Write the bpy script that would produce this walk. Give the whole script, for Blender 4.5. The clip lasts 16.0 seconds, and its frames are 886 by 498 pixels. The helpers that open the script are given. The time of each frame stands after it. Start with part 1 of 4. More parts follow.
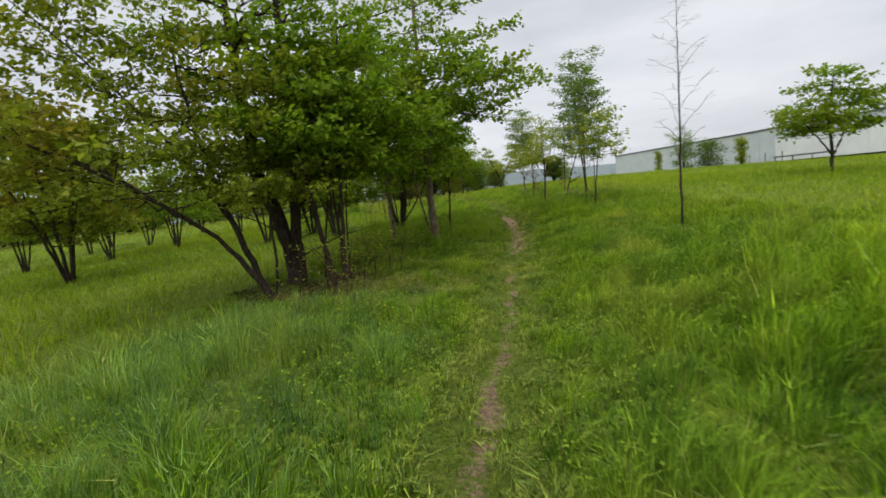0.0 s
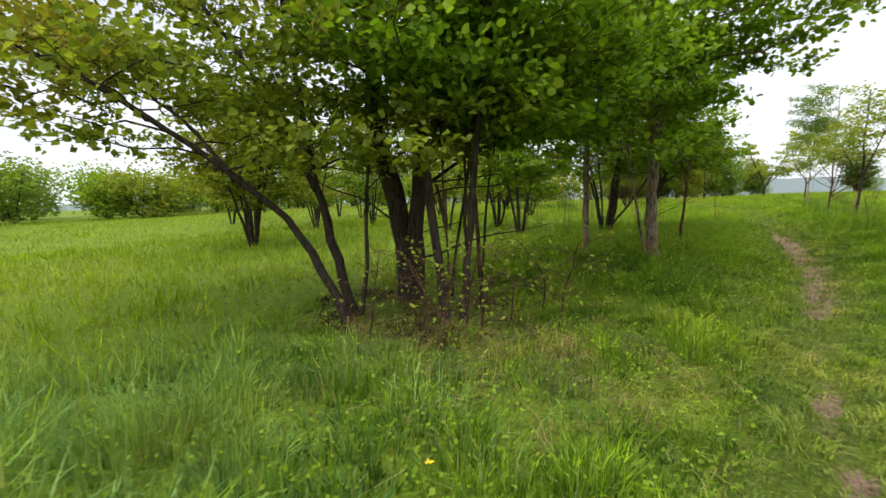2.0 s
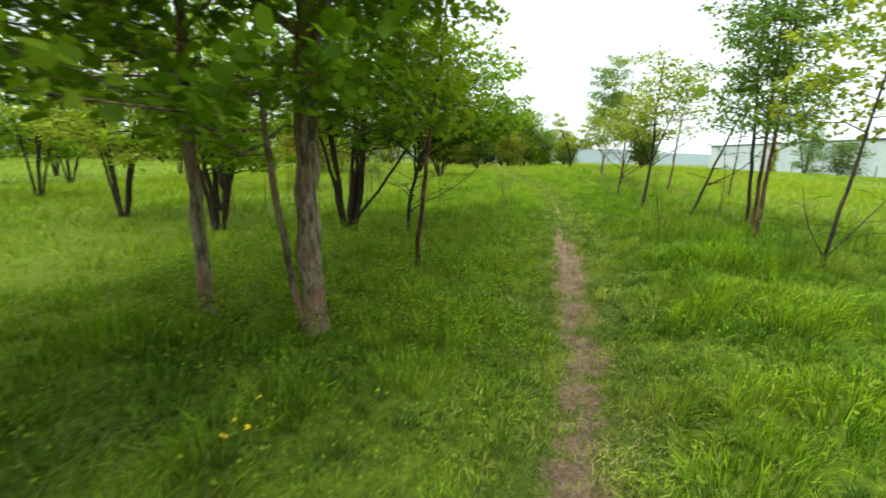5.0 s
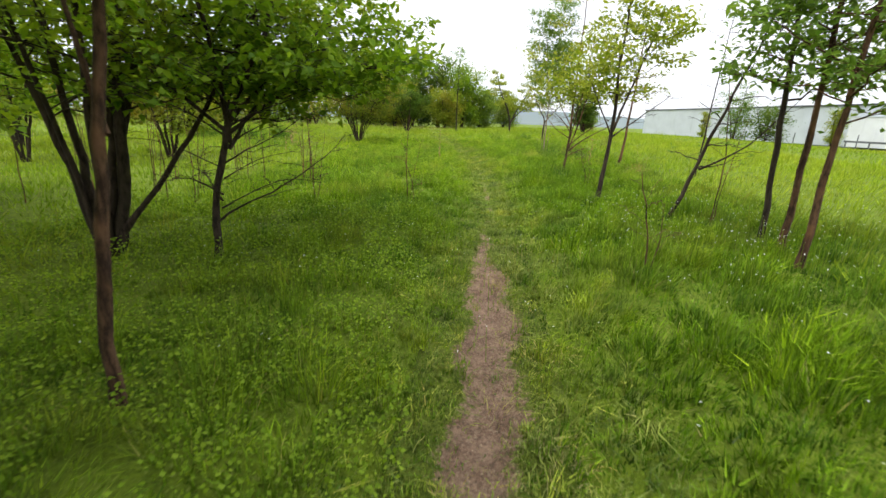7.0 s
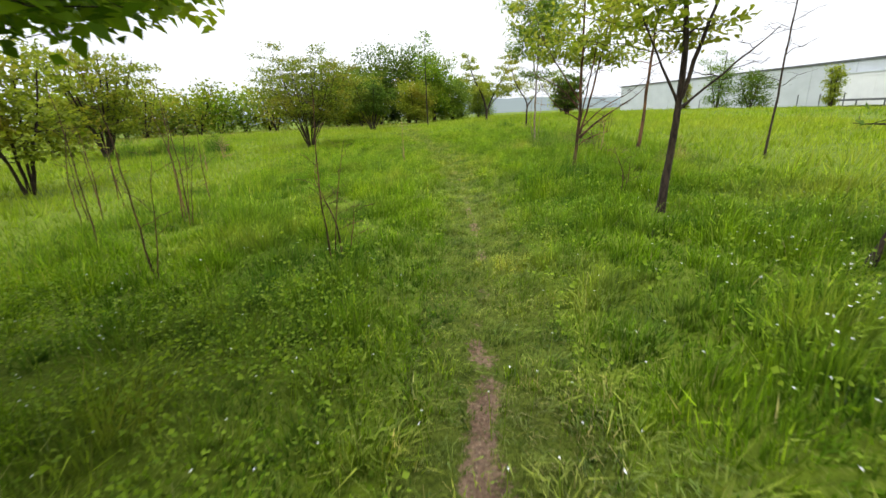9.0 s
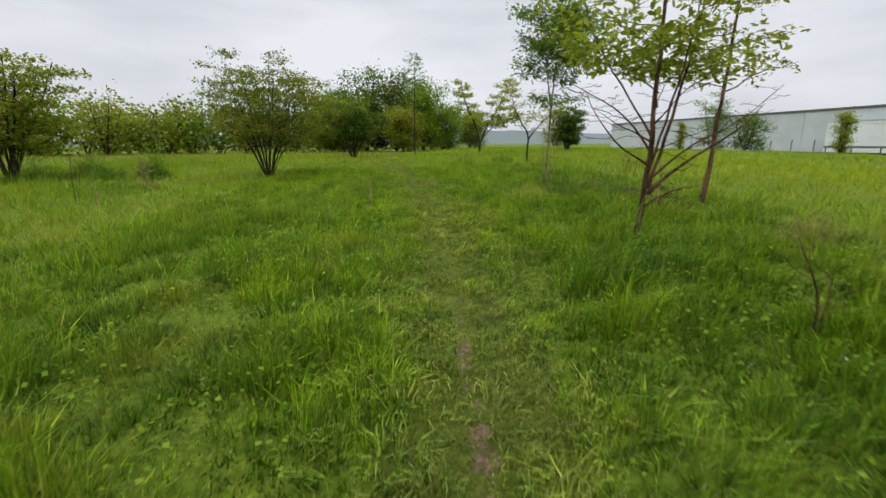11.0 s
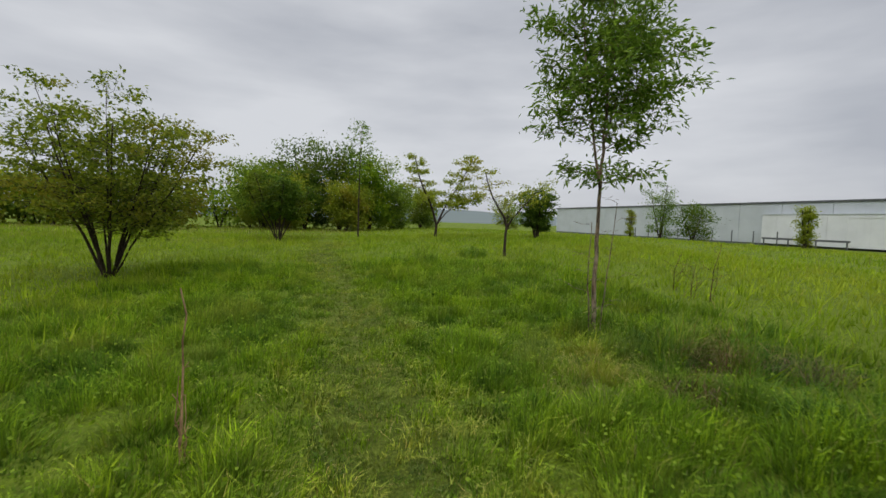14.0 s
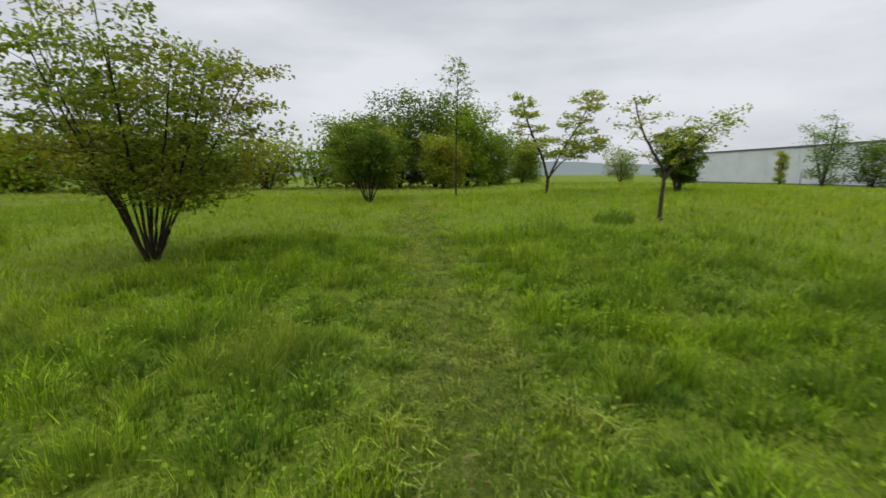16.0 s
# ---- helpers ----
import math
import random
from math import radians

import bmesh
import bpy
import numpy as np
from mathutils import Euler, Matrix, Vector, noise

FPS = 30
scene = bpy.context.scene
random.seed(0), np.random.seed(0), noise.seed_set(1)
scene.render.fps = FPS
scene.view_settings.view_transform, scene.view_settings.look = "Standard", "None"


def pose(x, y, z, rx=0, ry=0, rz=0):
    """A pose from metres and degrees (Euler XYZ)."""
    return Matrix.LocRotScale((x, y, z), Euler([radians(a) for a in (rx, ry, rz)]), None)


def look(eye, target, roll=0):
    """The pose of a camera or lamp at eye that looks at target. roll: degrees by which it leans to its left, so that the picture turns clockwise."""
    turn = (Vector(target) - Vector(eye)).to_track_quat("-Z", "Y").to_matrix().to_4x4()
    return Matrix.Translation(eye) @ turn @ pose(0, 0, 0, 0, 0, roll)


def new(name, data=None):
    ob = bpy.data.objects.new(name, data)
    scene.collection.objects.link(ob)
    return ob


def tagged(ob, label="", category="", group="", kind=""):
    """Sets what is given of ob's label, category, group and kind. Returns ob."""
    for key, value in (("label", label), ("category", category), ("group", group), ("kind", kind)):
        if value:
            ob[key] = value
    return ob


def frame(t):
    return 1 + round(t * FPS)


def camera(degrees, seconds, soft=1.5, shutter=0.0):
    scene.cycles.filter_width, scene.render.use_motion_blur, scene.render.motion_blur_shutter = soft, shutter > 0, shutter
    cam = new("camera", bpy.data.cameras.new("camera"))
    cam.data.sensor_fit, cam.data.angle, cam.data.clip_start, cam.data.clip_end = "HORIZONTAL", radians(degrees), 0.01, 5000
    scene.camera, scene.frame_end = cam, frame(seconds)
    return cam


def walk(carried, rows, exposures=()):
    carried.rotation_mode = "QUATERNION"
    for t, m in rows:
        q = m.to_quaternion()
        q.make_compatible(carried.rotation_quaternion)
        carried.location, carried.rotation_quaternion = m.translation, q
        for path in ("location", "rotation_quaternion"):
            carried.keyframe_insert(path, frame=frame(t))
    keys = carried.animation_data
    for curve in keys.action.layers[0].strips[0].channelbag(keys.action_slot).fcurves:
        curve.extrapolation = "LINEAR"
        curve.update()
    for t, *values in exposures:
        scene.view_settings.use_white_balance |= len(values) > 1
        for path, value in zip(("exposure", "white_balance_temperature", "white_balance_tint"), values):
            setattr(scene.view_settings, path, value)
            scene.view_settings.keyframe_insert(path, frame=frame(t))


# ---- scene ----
cam = camera(90.55, 16.0, shutter=0.2)
PATH = [
    (0.0, 0.000, -0.000, 1.450, 82.49, 6.43, -0.34),
    (0.5, -0.080, 0.809, 1.395, 83.13, 2.21, 8.18),
    (1.0, -0.059, 1.603, 1.360, 85.99, 0.86, 17.33),
    (1.5, -0.039, 2.448, 1.300, 83.96, -1.02, 22.99),
    (2.0, 0.057, 3.285, 1.285, 83.67, 1.33, 27.59),
    (2.5, 0.110, 4.144, 1.220, 83.02, 0.43, 32.64),
    (3.0, 0.242, 5.001, 1.199, 82.94, 3.44, 30.59),
    (3.5, 0.432, 5.806, 1.363, 79.68, 0.92, 34.80),
    (4.0, 0.713, 6.607, 1.510, 79.89, 2.24, 26.79),
    (4.5, 1.012, 7.412, 1.592, 77.71, 0.74, 19.73),
    (5.0, 1.265, 8.251, 1.644, 78.19, -1.25, 8.25),
    (5.2, 1.371, 8.604, 1.634, 78.13, -0.31, 4.23),
    (7.3, 1.902, 12.134, 1.749, 73.30, -1.66, 0.30),
    (7.5, 1.939, 12.470, 1.703, 74.48, 0.51, -0.41),
    (8.0, 1.983, 13.317, 1.620, 71.98, -1.99, 4.27),
    (8.5, 2.059, 14.185, 1.639, 74.48, 2.01, -0.08),
    (8.7, 2.082, 14.525, 1.622, 72.64, 2.58, -1.20),
    (10.8, 2.354, 18.060, 1.615, 77.00, 1.18, -6.25),
    (11.0, 2.363, 18.396, 1.647, 76.36, 0.30, -3.55),
    (11.5, 2.356, 19.254, 1.712, 77.22, -0.78, -2.03),
    (12.0, 2.405, 20.114, 1.759, 77.53, 2.30, -5.57),
    (12.5, 2.424, 21.008, 1.811, 77.46, -0.39, -5.54),
    (13.0, 2.511, 21.876, 1.909, 79.24, -1.03, -6.77),
    (13.5, 2.555, 22.733, 1.943, 85.26, -1.11, -6.73),
    (14.0, 2.573, 23.602, 1.932, 86.25, -1.73, -10.37),
    (14.5, 2.511, 24.429, 1.910, 81.41, -1.32, -5.95),
    (15.0, 2.567, 25.269, 1.929, 81.39, -1.23, -7.91),
    (15.5, 2.566, 26.055, 1.917, 79.51, -1.30, -6.94),
    (16.0, 2.458, 26.846, 1.933, 80.26, 0.34, 1.97),
]
EXPOSURES = [(0.0, 0.1, 6500, 10.0), (0.5, 0.12, 6500, 10.0), (1.0, 0.18, 6500, 9.6), (2.0, 0.72, 6500, 9.2), (2.5, 1.05, 6500, 8.4), (3.0, 1.35, 6500, 7.0), (3.5, 1.92, 6500, 2.0),
             (4.0, 1.82, 6500, -8.0), (4.5, 1.25, 6500, -10.0), (5.0, 0.98, 6500, -4.0), (7.5, 0.86, 6500, 10.0), (8.0, 0.92, 6500, 10.0), (8.5, 0.88, 6500, 10.0), (11.0, 0.1, 6500, 10.0), (12.5, 0.05, 6500, 10.0),
             (13.0, 0.0, 6500, 10.0), (13.5, -0.06, 6500, 10.0), (14.0, -0.22, 6500, 10.0), (14.5, -0.2, 6500, 10.0), (16.0, 0.0, 6500, 10.0)]
walk(cam, [(t, pose(*p)) for t, *p in PATH], EXPOSURES)

# ---- sky and sun: a bright overcast day
world = bpy.data.worlds.new("world")
scene.world = world
world.use_nodes = True
wt = world.node_tree
wn, wl = wt.nodes, wt.links
wn.clear()


def wnode(kind, **sockets):
    n = wn.new(kind)
    for k, v in sockets.items():
        n.inputs[k].default_value = v
    return n


sky = wnode("ShaderNodeTexSky")
sky.sky_type, sky.sun_disc, sky.sun_elevation, sky.sun_rotation = "NISHITA", False, radians(52), radians(200)
sky.air_density, sky.dust_density = 1.0, 3.0
coord = wnode("ShaderNodeTexCoord")
stretch = wnode("ShaderNodeMapping")
stretch.inputs["Scale"].default_value = (1.0, 1.0, 4.0)
wl.new(coord.outputs["Generated"], stretch.inputs["Vector"])
cloud = wnode("ShaderNodeTexNoise", Scale=1.6, Detail=5.0, Roughness=0.5)
wl.new(stretch.outputs[0], cloud.inputs["Vector"])
ramp = wnode("ShaderNodeValToRGB")
ramp.color_ramp.elements[0].position, ramp.color_ramp.elements[0].color = 0.36, (5.3, 5.55, 6.1, 1)
ramp.color_ramp.elements[1].position, ramp.color_ramp.elements[1].color = 0.66, (8.0, 8.2, 8.6, 1)
wl.new(cloud.outputs["Fac"], ramp.inputs["Fac"])
veil = wnode("ShaderNodeMix")
veil.data_type = "RGBA"
veil.inputs["Factor"].default_value = 0.93
wl.new(sky.outputs[0], veil.inputs["A"])
wl.new(ramp.outputs[0], veil.inputs["B"])
split = wnode("ShaderNodeSeparateXYZ")
wl.new(coord.outputs["Generated"], split.inputs[0])
lift = wnode("ShaderNodeMapRange")
lift.interpolation_type = "SMOOTHSTEP"
lift.inputs["From Min"].default_value, lift.inputs["From Max"].default_value = 0.4, 0.95
lift.inputs["To Min"].default_value, lift.inputs["To Max"].default_value = 1.0, 3.5
wl.new(split.outputs["Z"], lift.inputs["Value"])
dome = wnode("ShaderNodeVectorMath")
dome.operation = "SCALE"
wl.new(veil.outputs["Result"], dome.inputs[0])
wl.new(lift.outputs[0], dome.inputs["Scale"])
back = wnode("ShaderNodeBackground", Strength=0.1)
wl.new(dome.outputs[0], back.inputs["Color"])
wout = wnode("ShaderNodeOutputWorld")
wl.new(back.outputs[0], wout.inputs["Surface"])

sun = new("sun", bpy.data.lights.new("sun", "SUN"))
sun.data.energy, sun.data.angle, sun.data.color = 1.25, radians(55), (1.0, 0.96, 0.9)
sun.matrix_world = look((0, 0, 30), (10, 18, 0))


# ---- materials
class Nodes:
    """A node material under construction."""

    def __init__(self, name):
        self.mat = bpy.data.materials.new(name)
        self.mat.use_nodes = True
        self.tree = self.mat.node_tree
        self.bsdf = self.tree.nodes["Principled BSDF"]
        self.out = self.tree.nodes["Material Output"]
        self.pos = self.add("ShaderNodeNewGeometry")

    def add(self, kind, **sockets):
        n = self.tree.nodes.new(kind)
        for k, v in sockets.items():
            n.inputs[k].default_value = v
        return n

    def link(self, a, b):
        self.tree.links.new(a, b)

    def noise(self, scale, detail=4.0, rough=0.6, local=False, squash=None):
        n = self.add("ShaderNodeTexNoise", Scale=scale, Detail=detail, Roughness=rough)
        src = self.add("ShaderNodeTexCoord").outputs["Object"] if local else self.pos.outputs["Position"]
        if squash:
            m = self.add("ShaderNodeMapping", Scale=squash)
            self.link(src, m.inputs["Vector"])
            src = m.outputs[0]
        self.link(src, n.inputs["Vector"])
        return n.outputs["Fac"]

    def ramp(self, fac, *stops):
        r = self.add("ShaderNodeValToRGB")
        e = r.color_ramp.elements
        while len(e) < len(stops):
            e.new(0.5)
        for el, (p, c) in zip(e, stops):
            el.position, el.color = p, (*c, 1)
        self.link(fac, r.inputs["Fac"])
        return r.outputs["Color"]

    def mix(self, fac, a, b, mode="MIX"):
        m = self.add("ShaderNodeMix")
        m.data_type, m.blend_type = "RGBA", mode
        for sock, v in (("Factor", fac), ("A", a), ("B", b)):
            s = m.inputs[sock]
            if isinstance(v, (int, float)):
                s.default_value = v
            elif isinstance(v, tuple):
                s.default_value = (*v, 1)
            else:
                self.link(v, s)
        return m.outputs["Result"]

    def bump(self, height, strength=0.3, distance=0.01):
        b = self.add("ShaderNodeBump", Strength=strength, Distance=distance)
        self.link(height, b.inputs["Height"])
        self.link(b.outputs[0], self.bsdf.inputs["Normal"])

    def done(self, colour, roughness=0.8, spec=0.3, thin=0.0):
        b = self.bsdf
        if isinstance(colour, tuple):
            b.inputs["Base Color"].default_value = (*colour, 1)
        else:
            self.link(colour, b.inputs["Base Color"])
        b.inputs["Roughness"].default_value = roughness
        b.inputs["Specular IOR Level"].default_value = spec
        if thin:
            t = self.add("ShaderNodeBsdfTranslucent")
            warm = self.mix(1.0, colour, (1.0, 1.0, 0.55), "MULTIPLY")
            self.link(warm, t.inputs["Color"])
            m = self.add("ShaderNodeMixShader", Fac=thin)
            self.link(b.outputs[0], m.inputs[1])
            self.link(t.outputs[0], m.inputs[2])
            self.link(m.outputs[0], self.out.inputs["Surface"])
        return self.mat


def leaf_material(name, dark, mid, light, odd=None, patch=0.7, thin=0.56):
    n = Nodes(name)
    c = n.ramp(n.pos.outputs["Random Per Island"], (0.0, dark), (0.5, mid), (1.0, light))
    if odd:
        f = n.ramp(n.noise(patch, 2.0), (0.5, (0, 0, 0)), (0.68, (1, 1, 1)))
        c = n.mix(f, c, n.mix(0.6, c, odd))
    return n.done(c, 0.6, 0.15, thin)


def grass_material(name, dark, mid, light, tint, scale=0.45, thin=0.3):
    n = Nodes(name)
    c = n.ramp(n.pos.outputs["Random Per Island"], (0.0, dark), (0.5, mid), (0.93, light), (1.0, (0.32, 0.30, 0.11)))
    f = n.ramp(n.noise(scale, 3.0), (0.42, (0, 0, 0)), (0.62, (1, 1, 1)))
    c = n.mix(f, c, n.mix(0.55, c, tint))
    p = n.ramp(n.noise(0.8, 4.0, 0.6), (0.5, (0, 0, 0)), (0.66, (0.75, 0.75, 0.75)))
    c = n.mix(p, c, n.mix(0.6, c, (0.25, 0.27, 0.05)))
    k = n.ramp(n.noise(3.5, 3.0, 0.6), (0.35, (0.66, 0.7, 0.75)), (0.65, (1.25, 1.22, 1.15)))
    c = n.mix(1.0, c, k, "MULTIPLY")
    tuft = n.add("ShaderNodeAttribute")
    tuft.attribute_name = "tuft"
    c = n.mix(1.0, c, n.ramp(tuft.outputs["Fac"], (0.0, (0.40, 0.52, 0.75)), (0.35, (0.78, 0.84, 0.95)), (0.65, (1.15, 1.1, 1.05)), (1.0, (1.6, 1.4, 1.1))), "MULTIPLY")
    g = n.ramp(n.noise(0.11, 2.0), (0.4, (0.85, 0.9, 0.9)), (0.65, (1.12, 1.06, 1.0)))
    c = n.mix(1.0, c, g, "MULTIPLY")
    return n.done(c, 0.8, 0.06, thin)


def bark_material(name, dark, light, moss=None):
    n = Nodes(name)
    a = n.noise(26.0, 6.0, 0.7, squash=(1, 1, 0.25))
    b = n.noise(3.0, 3.0)
    c = n.ramp(a, (0.41, dark), (0.6, light))
    c = n.mix(n.ramp(b, (0.5, (0, 0, 0)), (0.7, (1, 1, 1))), c, moss or tuple(0.7 * v for v in light))
    n.bump(a, 0.7, 0.02)
    return n.done(c, 0.9, 0.2)


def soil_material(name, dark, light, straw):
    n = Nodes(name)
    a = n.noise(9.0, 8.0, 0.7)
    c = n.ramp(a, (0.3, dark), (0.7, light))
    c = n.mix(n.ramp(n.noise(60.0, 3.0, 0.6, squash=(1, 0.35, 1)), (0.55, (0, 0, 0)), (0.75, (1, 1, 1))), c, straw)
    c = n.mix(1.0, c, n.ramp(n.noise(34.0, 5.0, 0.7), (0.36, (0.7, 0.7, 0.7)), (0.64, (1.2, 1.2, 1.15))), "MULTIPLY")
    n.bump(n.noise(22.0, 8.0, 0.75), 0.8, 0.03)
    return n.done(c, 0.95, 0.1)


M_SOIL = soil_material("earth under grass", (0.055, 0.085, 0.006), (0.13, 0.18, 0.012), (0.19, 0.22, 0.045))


def path_material():
    n = Nodes("trodden dirt")
    a = n.noise(7.0, 8.0, 0.7)
    dirt = n.ramp(a, (0.3, (0.115, 0.07, 0.046)), (0.7, (0.28, 0.187, 0.13)))
    dirt = n.mix(n.ramp(n.noise(70.0, 4.0, 0.7), (0.56, (0, 0, 0)), (0.7, (0.8, 0.8, 0.8))), dirt, (0.4, 0.33, 0.22))
    turf = n.ramp(n.noise(9.0, 8.0, 0.7), (0.3, (0.05, 0.078, 0.008)), (0.7, (0.13, 0.165, 0.022)))
    w = n.add("ShaderNodeAttribute")
    w.attribute_name = "worn"
    m = n.add("ShaderNodeMath")
    m.operation = "ADD"
    n.link(w.outputs["Fac"], m.inputs[0])
    off = n.add("ShaderNodeMath")
    off.operation = "MULTIPLY_ADD"
    n.link(n.noise(28.0, 6.0, 0.7), off.inputs[0])
    off.inputs[1].default_value, off.inputs[2].default_value = 1.5, -0.75
    n.link(off.outputs[0], m.inputs[1])
    c = n.mix(n.ramp(m.outputs[0], (0.3, (0, 0, 0)), (0.55, (1, 1, 1))), turf, dirt)
    c = n.mix(1.0, c, n.ramp(n.noise(48.0, 5.0, 0.7), (0.36, (0.65, 0.65, 0.65)), (0.64, (1.4, 1.35, 1.3))), "MULTIPLY")
    n.bump(n.noise(26.0, 8.0, 0.8), 1.0, 0.04)
    return n.done(c, 0.95, 0.08)


M_DIRT = path_material()
M_GRASS = grass_material("meadow grass", (0.105, 0.195, 0.005), (0.19, 0.335, 0.010), (0.29, 0.43, 0.022), (0.10, 0.21, 0.03), 0.45, 0.3)
M_FIELD = grass_material("paler field grass", (0.145, 0.24, 0.008), (0.205, 0.315, 0.012), (0.275, 0.38, 0.025), (0.25, 0.31, 0.035), 0.25, 0.3)
# Darker copy of the meadow grass: shade between blades put into its colour.
M_SHADE_GRASS = grass_material("lower meadow grass, gap shade in colour", (0.05, 0.098, 0.006), (0.10, 0.185, 0.009), (0.17, 0.27, 0.02), (0.08, 0.15, 0.02), 0.45, 0.3)
M_SHORT = grass_material("short grass", (0.06, 0.105, 0.008), (0.145, 0.22, 0.018), (0.24, 0.31, 0.05), (0.17, 0.19, 0.055), 0.9, 0.15)
M_BLUE = grass_material("bluish soft grass", (0.10, 0.19, 0.04), (0.16, 0.28, 0.065), (0.24, 0.36, 0.10), (0.14, 0.25, 0.07))
M_STRAW = grass_material("dry stalks", (0.20, 0.18, 0.06), (0.31, 0.28, 0.11), (0.42, 0.38, 0.18), (0.22, 0.2, 0.06))
M_BROWN = grass_material("dead brown litter", (0.10, 0.065, 0.03), (0.20, 0.13, 0.065), (0.33, 0.25, 0.13), (0.13, 0.10, 0.04))
M_WEED = leaf_material("weed leaves", (0.11, 0.185, 0.010), (0.185, 0.29, 0.016), (0.27, 0.38, 0.03))
M_TUSSOCK = grass_material("dark tussock grass", (0.05, 0.11, 0.01), (0.09, 0.18, 0.015), (0.16, 0.27, 0.03), (0.07, 0.14, 0.03))
M_LEAF = leaf_material("alder leaves", (0.075, 0.15, 0.008), (0.15, 0.26, 0.012), (0.26, 0.37, 0.025), (0.27, 0.29, 0.02))
M_OLIVE = leaf_material("olive leaves", (0.10, 0.14, 0.010), (0.19, 0.24, 0.018), (0.28, 0.33, 0.035), (0.32, 0.24, 0.03))
M_YELLOW = leaf_material("young yellow-green leaves", (0.14, 0.20, 0.015), (0.24, 0.30, 0.025), (0.36, 0.39, 0.05), (0.36, 0.31, 0.06))
M_ASH = leaf_material("ash leaves", (0.07, 0.14, 0.02), (0.13, 0.22, 0.03), (0.21, 0.31, 0.055))
M_DEEP = leaf_material("deep green leaves", (0.04, 0.085, 0.010), (0.075, 0.135, 0.014), (0.13, 0.20, 0.025), (0.17, 0.19, 0.02))
M_HAW = leaf_material("hawthorn leaves", (0.07, 0.11, 0.010), (0.145, 0.195, 0.016), (0.25, 0.29, 0.03), (0.28, 0.21, 0.03))
M_RUST = leaf_material("rust-brown dead leaves", (0.14, 0.06, 0.025), (0.25, 0.11, 0.045), (0.36, 0.19, 0.09))
M_FAR = leaf_material("distant leaves", (0.085, 0.15, 0.018), (0.15, 0.23, 0.026), (0.23, 0.31, 0.04), (0.28, 0.29, 0.03), 0.15)
M_BARK = bark_material("dark bark", (0.016, 0.011, 0.008), (0.058, 0.041, 0.028), (0.04, 0.03, 0.02))
M_PALE = bark_material("pale grey-brown bark", (0.05, 0.036, 0.024), (0.27, 0.21, 0.145), (0.21, 0.125, 0.07))
M_RED = bark_material("reddish bark", (0.026, 0.014, 0.008), (0.11, 0.06, 0.032), (0.17, 0.085, 0.04))
M_STALK = bark_material("dry reddish stalk", (0.16, 0.09, 0.05), (0.38, 0.23, 0.13))
M_PETAL = Nodes("white petals").done((0.8, 0.8, 0.78), 0.6, 0.2, 0.2)
M_GOLD = Nodes("yellow petals").done((0.75, 0.52, 0.02), 0.6, 0.2, 0.15)


def sheet_metal(name, base):
    n = Nodes(name)
    c = n.mix(n.ramp(n.noise(0.35, 4.0), (0.35, (0, 0, 0)), (0.7, (1, 1, 1))), base, tuple(0.86 * v for v in base))
    c = n.mix(n.ramp(n.noise(3.0, 4.0, squash=(1, 1, 0.06)), (0.6, (0, 0, 0)), (0.8, (0.5, 0.5, 0.5))), c, tuple(0.75 * v for v in base))
    return n.done(c, 0.5, 0.4)


M_CLAD = sheet_metal("grey cladding", (0.47, 0.50, 0.52))
M_DOOR = sheet_metal("white steel door", (0.68, 0.69, 0.69))
M_TRIM = sheet_metal("dark steel trim", (0.10, 0.105, 0.11))
# Haze over the hills is put into this flat bluish-grey base colour.
M_HAZY_HILL = Nodes("distant hills, haze in colour").done((0.165, 0.195, 0.195), 1.0, 0.0)


# ---- the lie of the land
def ease(v, k):
    return np.logaddexp(0, np.asarray(v, float) / k) * k


def ground_z(x, y):
    x, y = np.asarray(x, float), np.asarray(y, float)
    g = -0.03 + 0.021 * (ease(y - 6, 3) - ease(y - 46, 3))
    g = g + 0.05 * (ease(x - 2.2, 1) - ease(x - 9, 1)) - 0.006 * (ease(-x - 3, 2) - ease(-x - 40, 2))
    g = g - 0.012 * (ease(y - 62, 6) - ease(y - 140, 6)) - 0.045 * (ease(x - 22, 4) - ease(x - 50, 4))
    off = np.abs(x - path_x(y))
    verge = np.clip((off - 0.25) / 1.1, 0, 1)
    verge = verge * verge * (3 - 2 * verge)
    g = g + verge * (0.13 / (1 + np.exp((y - 24) / 2)) + 0.14 / (1 + np.exp(-(x - 2.4) * 4)) / (1 + np.exp(y - 18)) / (1 + np.exp((x - 14) / 2)))
    rough = np.clip(off / 1.2, 0.25, 1)
    g = g + rough * (0.022 * np.sin(2.1 * x + 0.7 * np.sin(1.3 * y)) * np.sin(1.7 * y + 1.1 * np.sin(0.9 * x)) + 0.012 * np.sin(5.3 * x + 1.0) * np.sin(4.7 * y))
    return g - 0.035 * np.exp(-((off / 0.28) ** 2)) * (y < 45)


def path_x(y):
    """The middle of the trodden path at each y."""
    return np.interp(y, [-8, 0, 2, 4, 7, 9.5, 11.2, 14, 16.5, 20, 23, 26, 28, 30, 32, 39, 45, 60], [-1.3, -0.35, 0.02, 0.47, 1.0, 1.55, 1.88, 2.13, 2.35, 2.65, 2.73, 2.75, 2.6, 2.42, 2.2, 1.2, 0.9, 0.5])


def waves(x, y, s, seed):
    """A smooth random field, about -1 to 1, with features of s metres."""
    rng = np.random.default_rng(seed)
    out = 0
    for k in range(6):
        a, p = rng.uniform(0, 2 * math.pi, 2)
        w = 2 * math.pi / s * rng.uniform(0.6, 1.6)
        out = out + np.sin(w * (np.cos(a) * x + np.sin(a) * y) + p)
    return out / 3.2


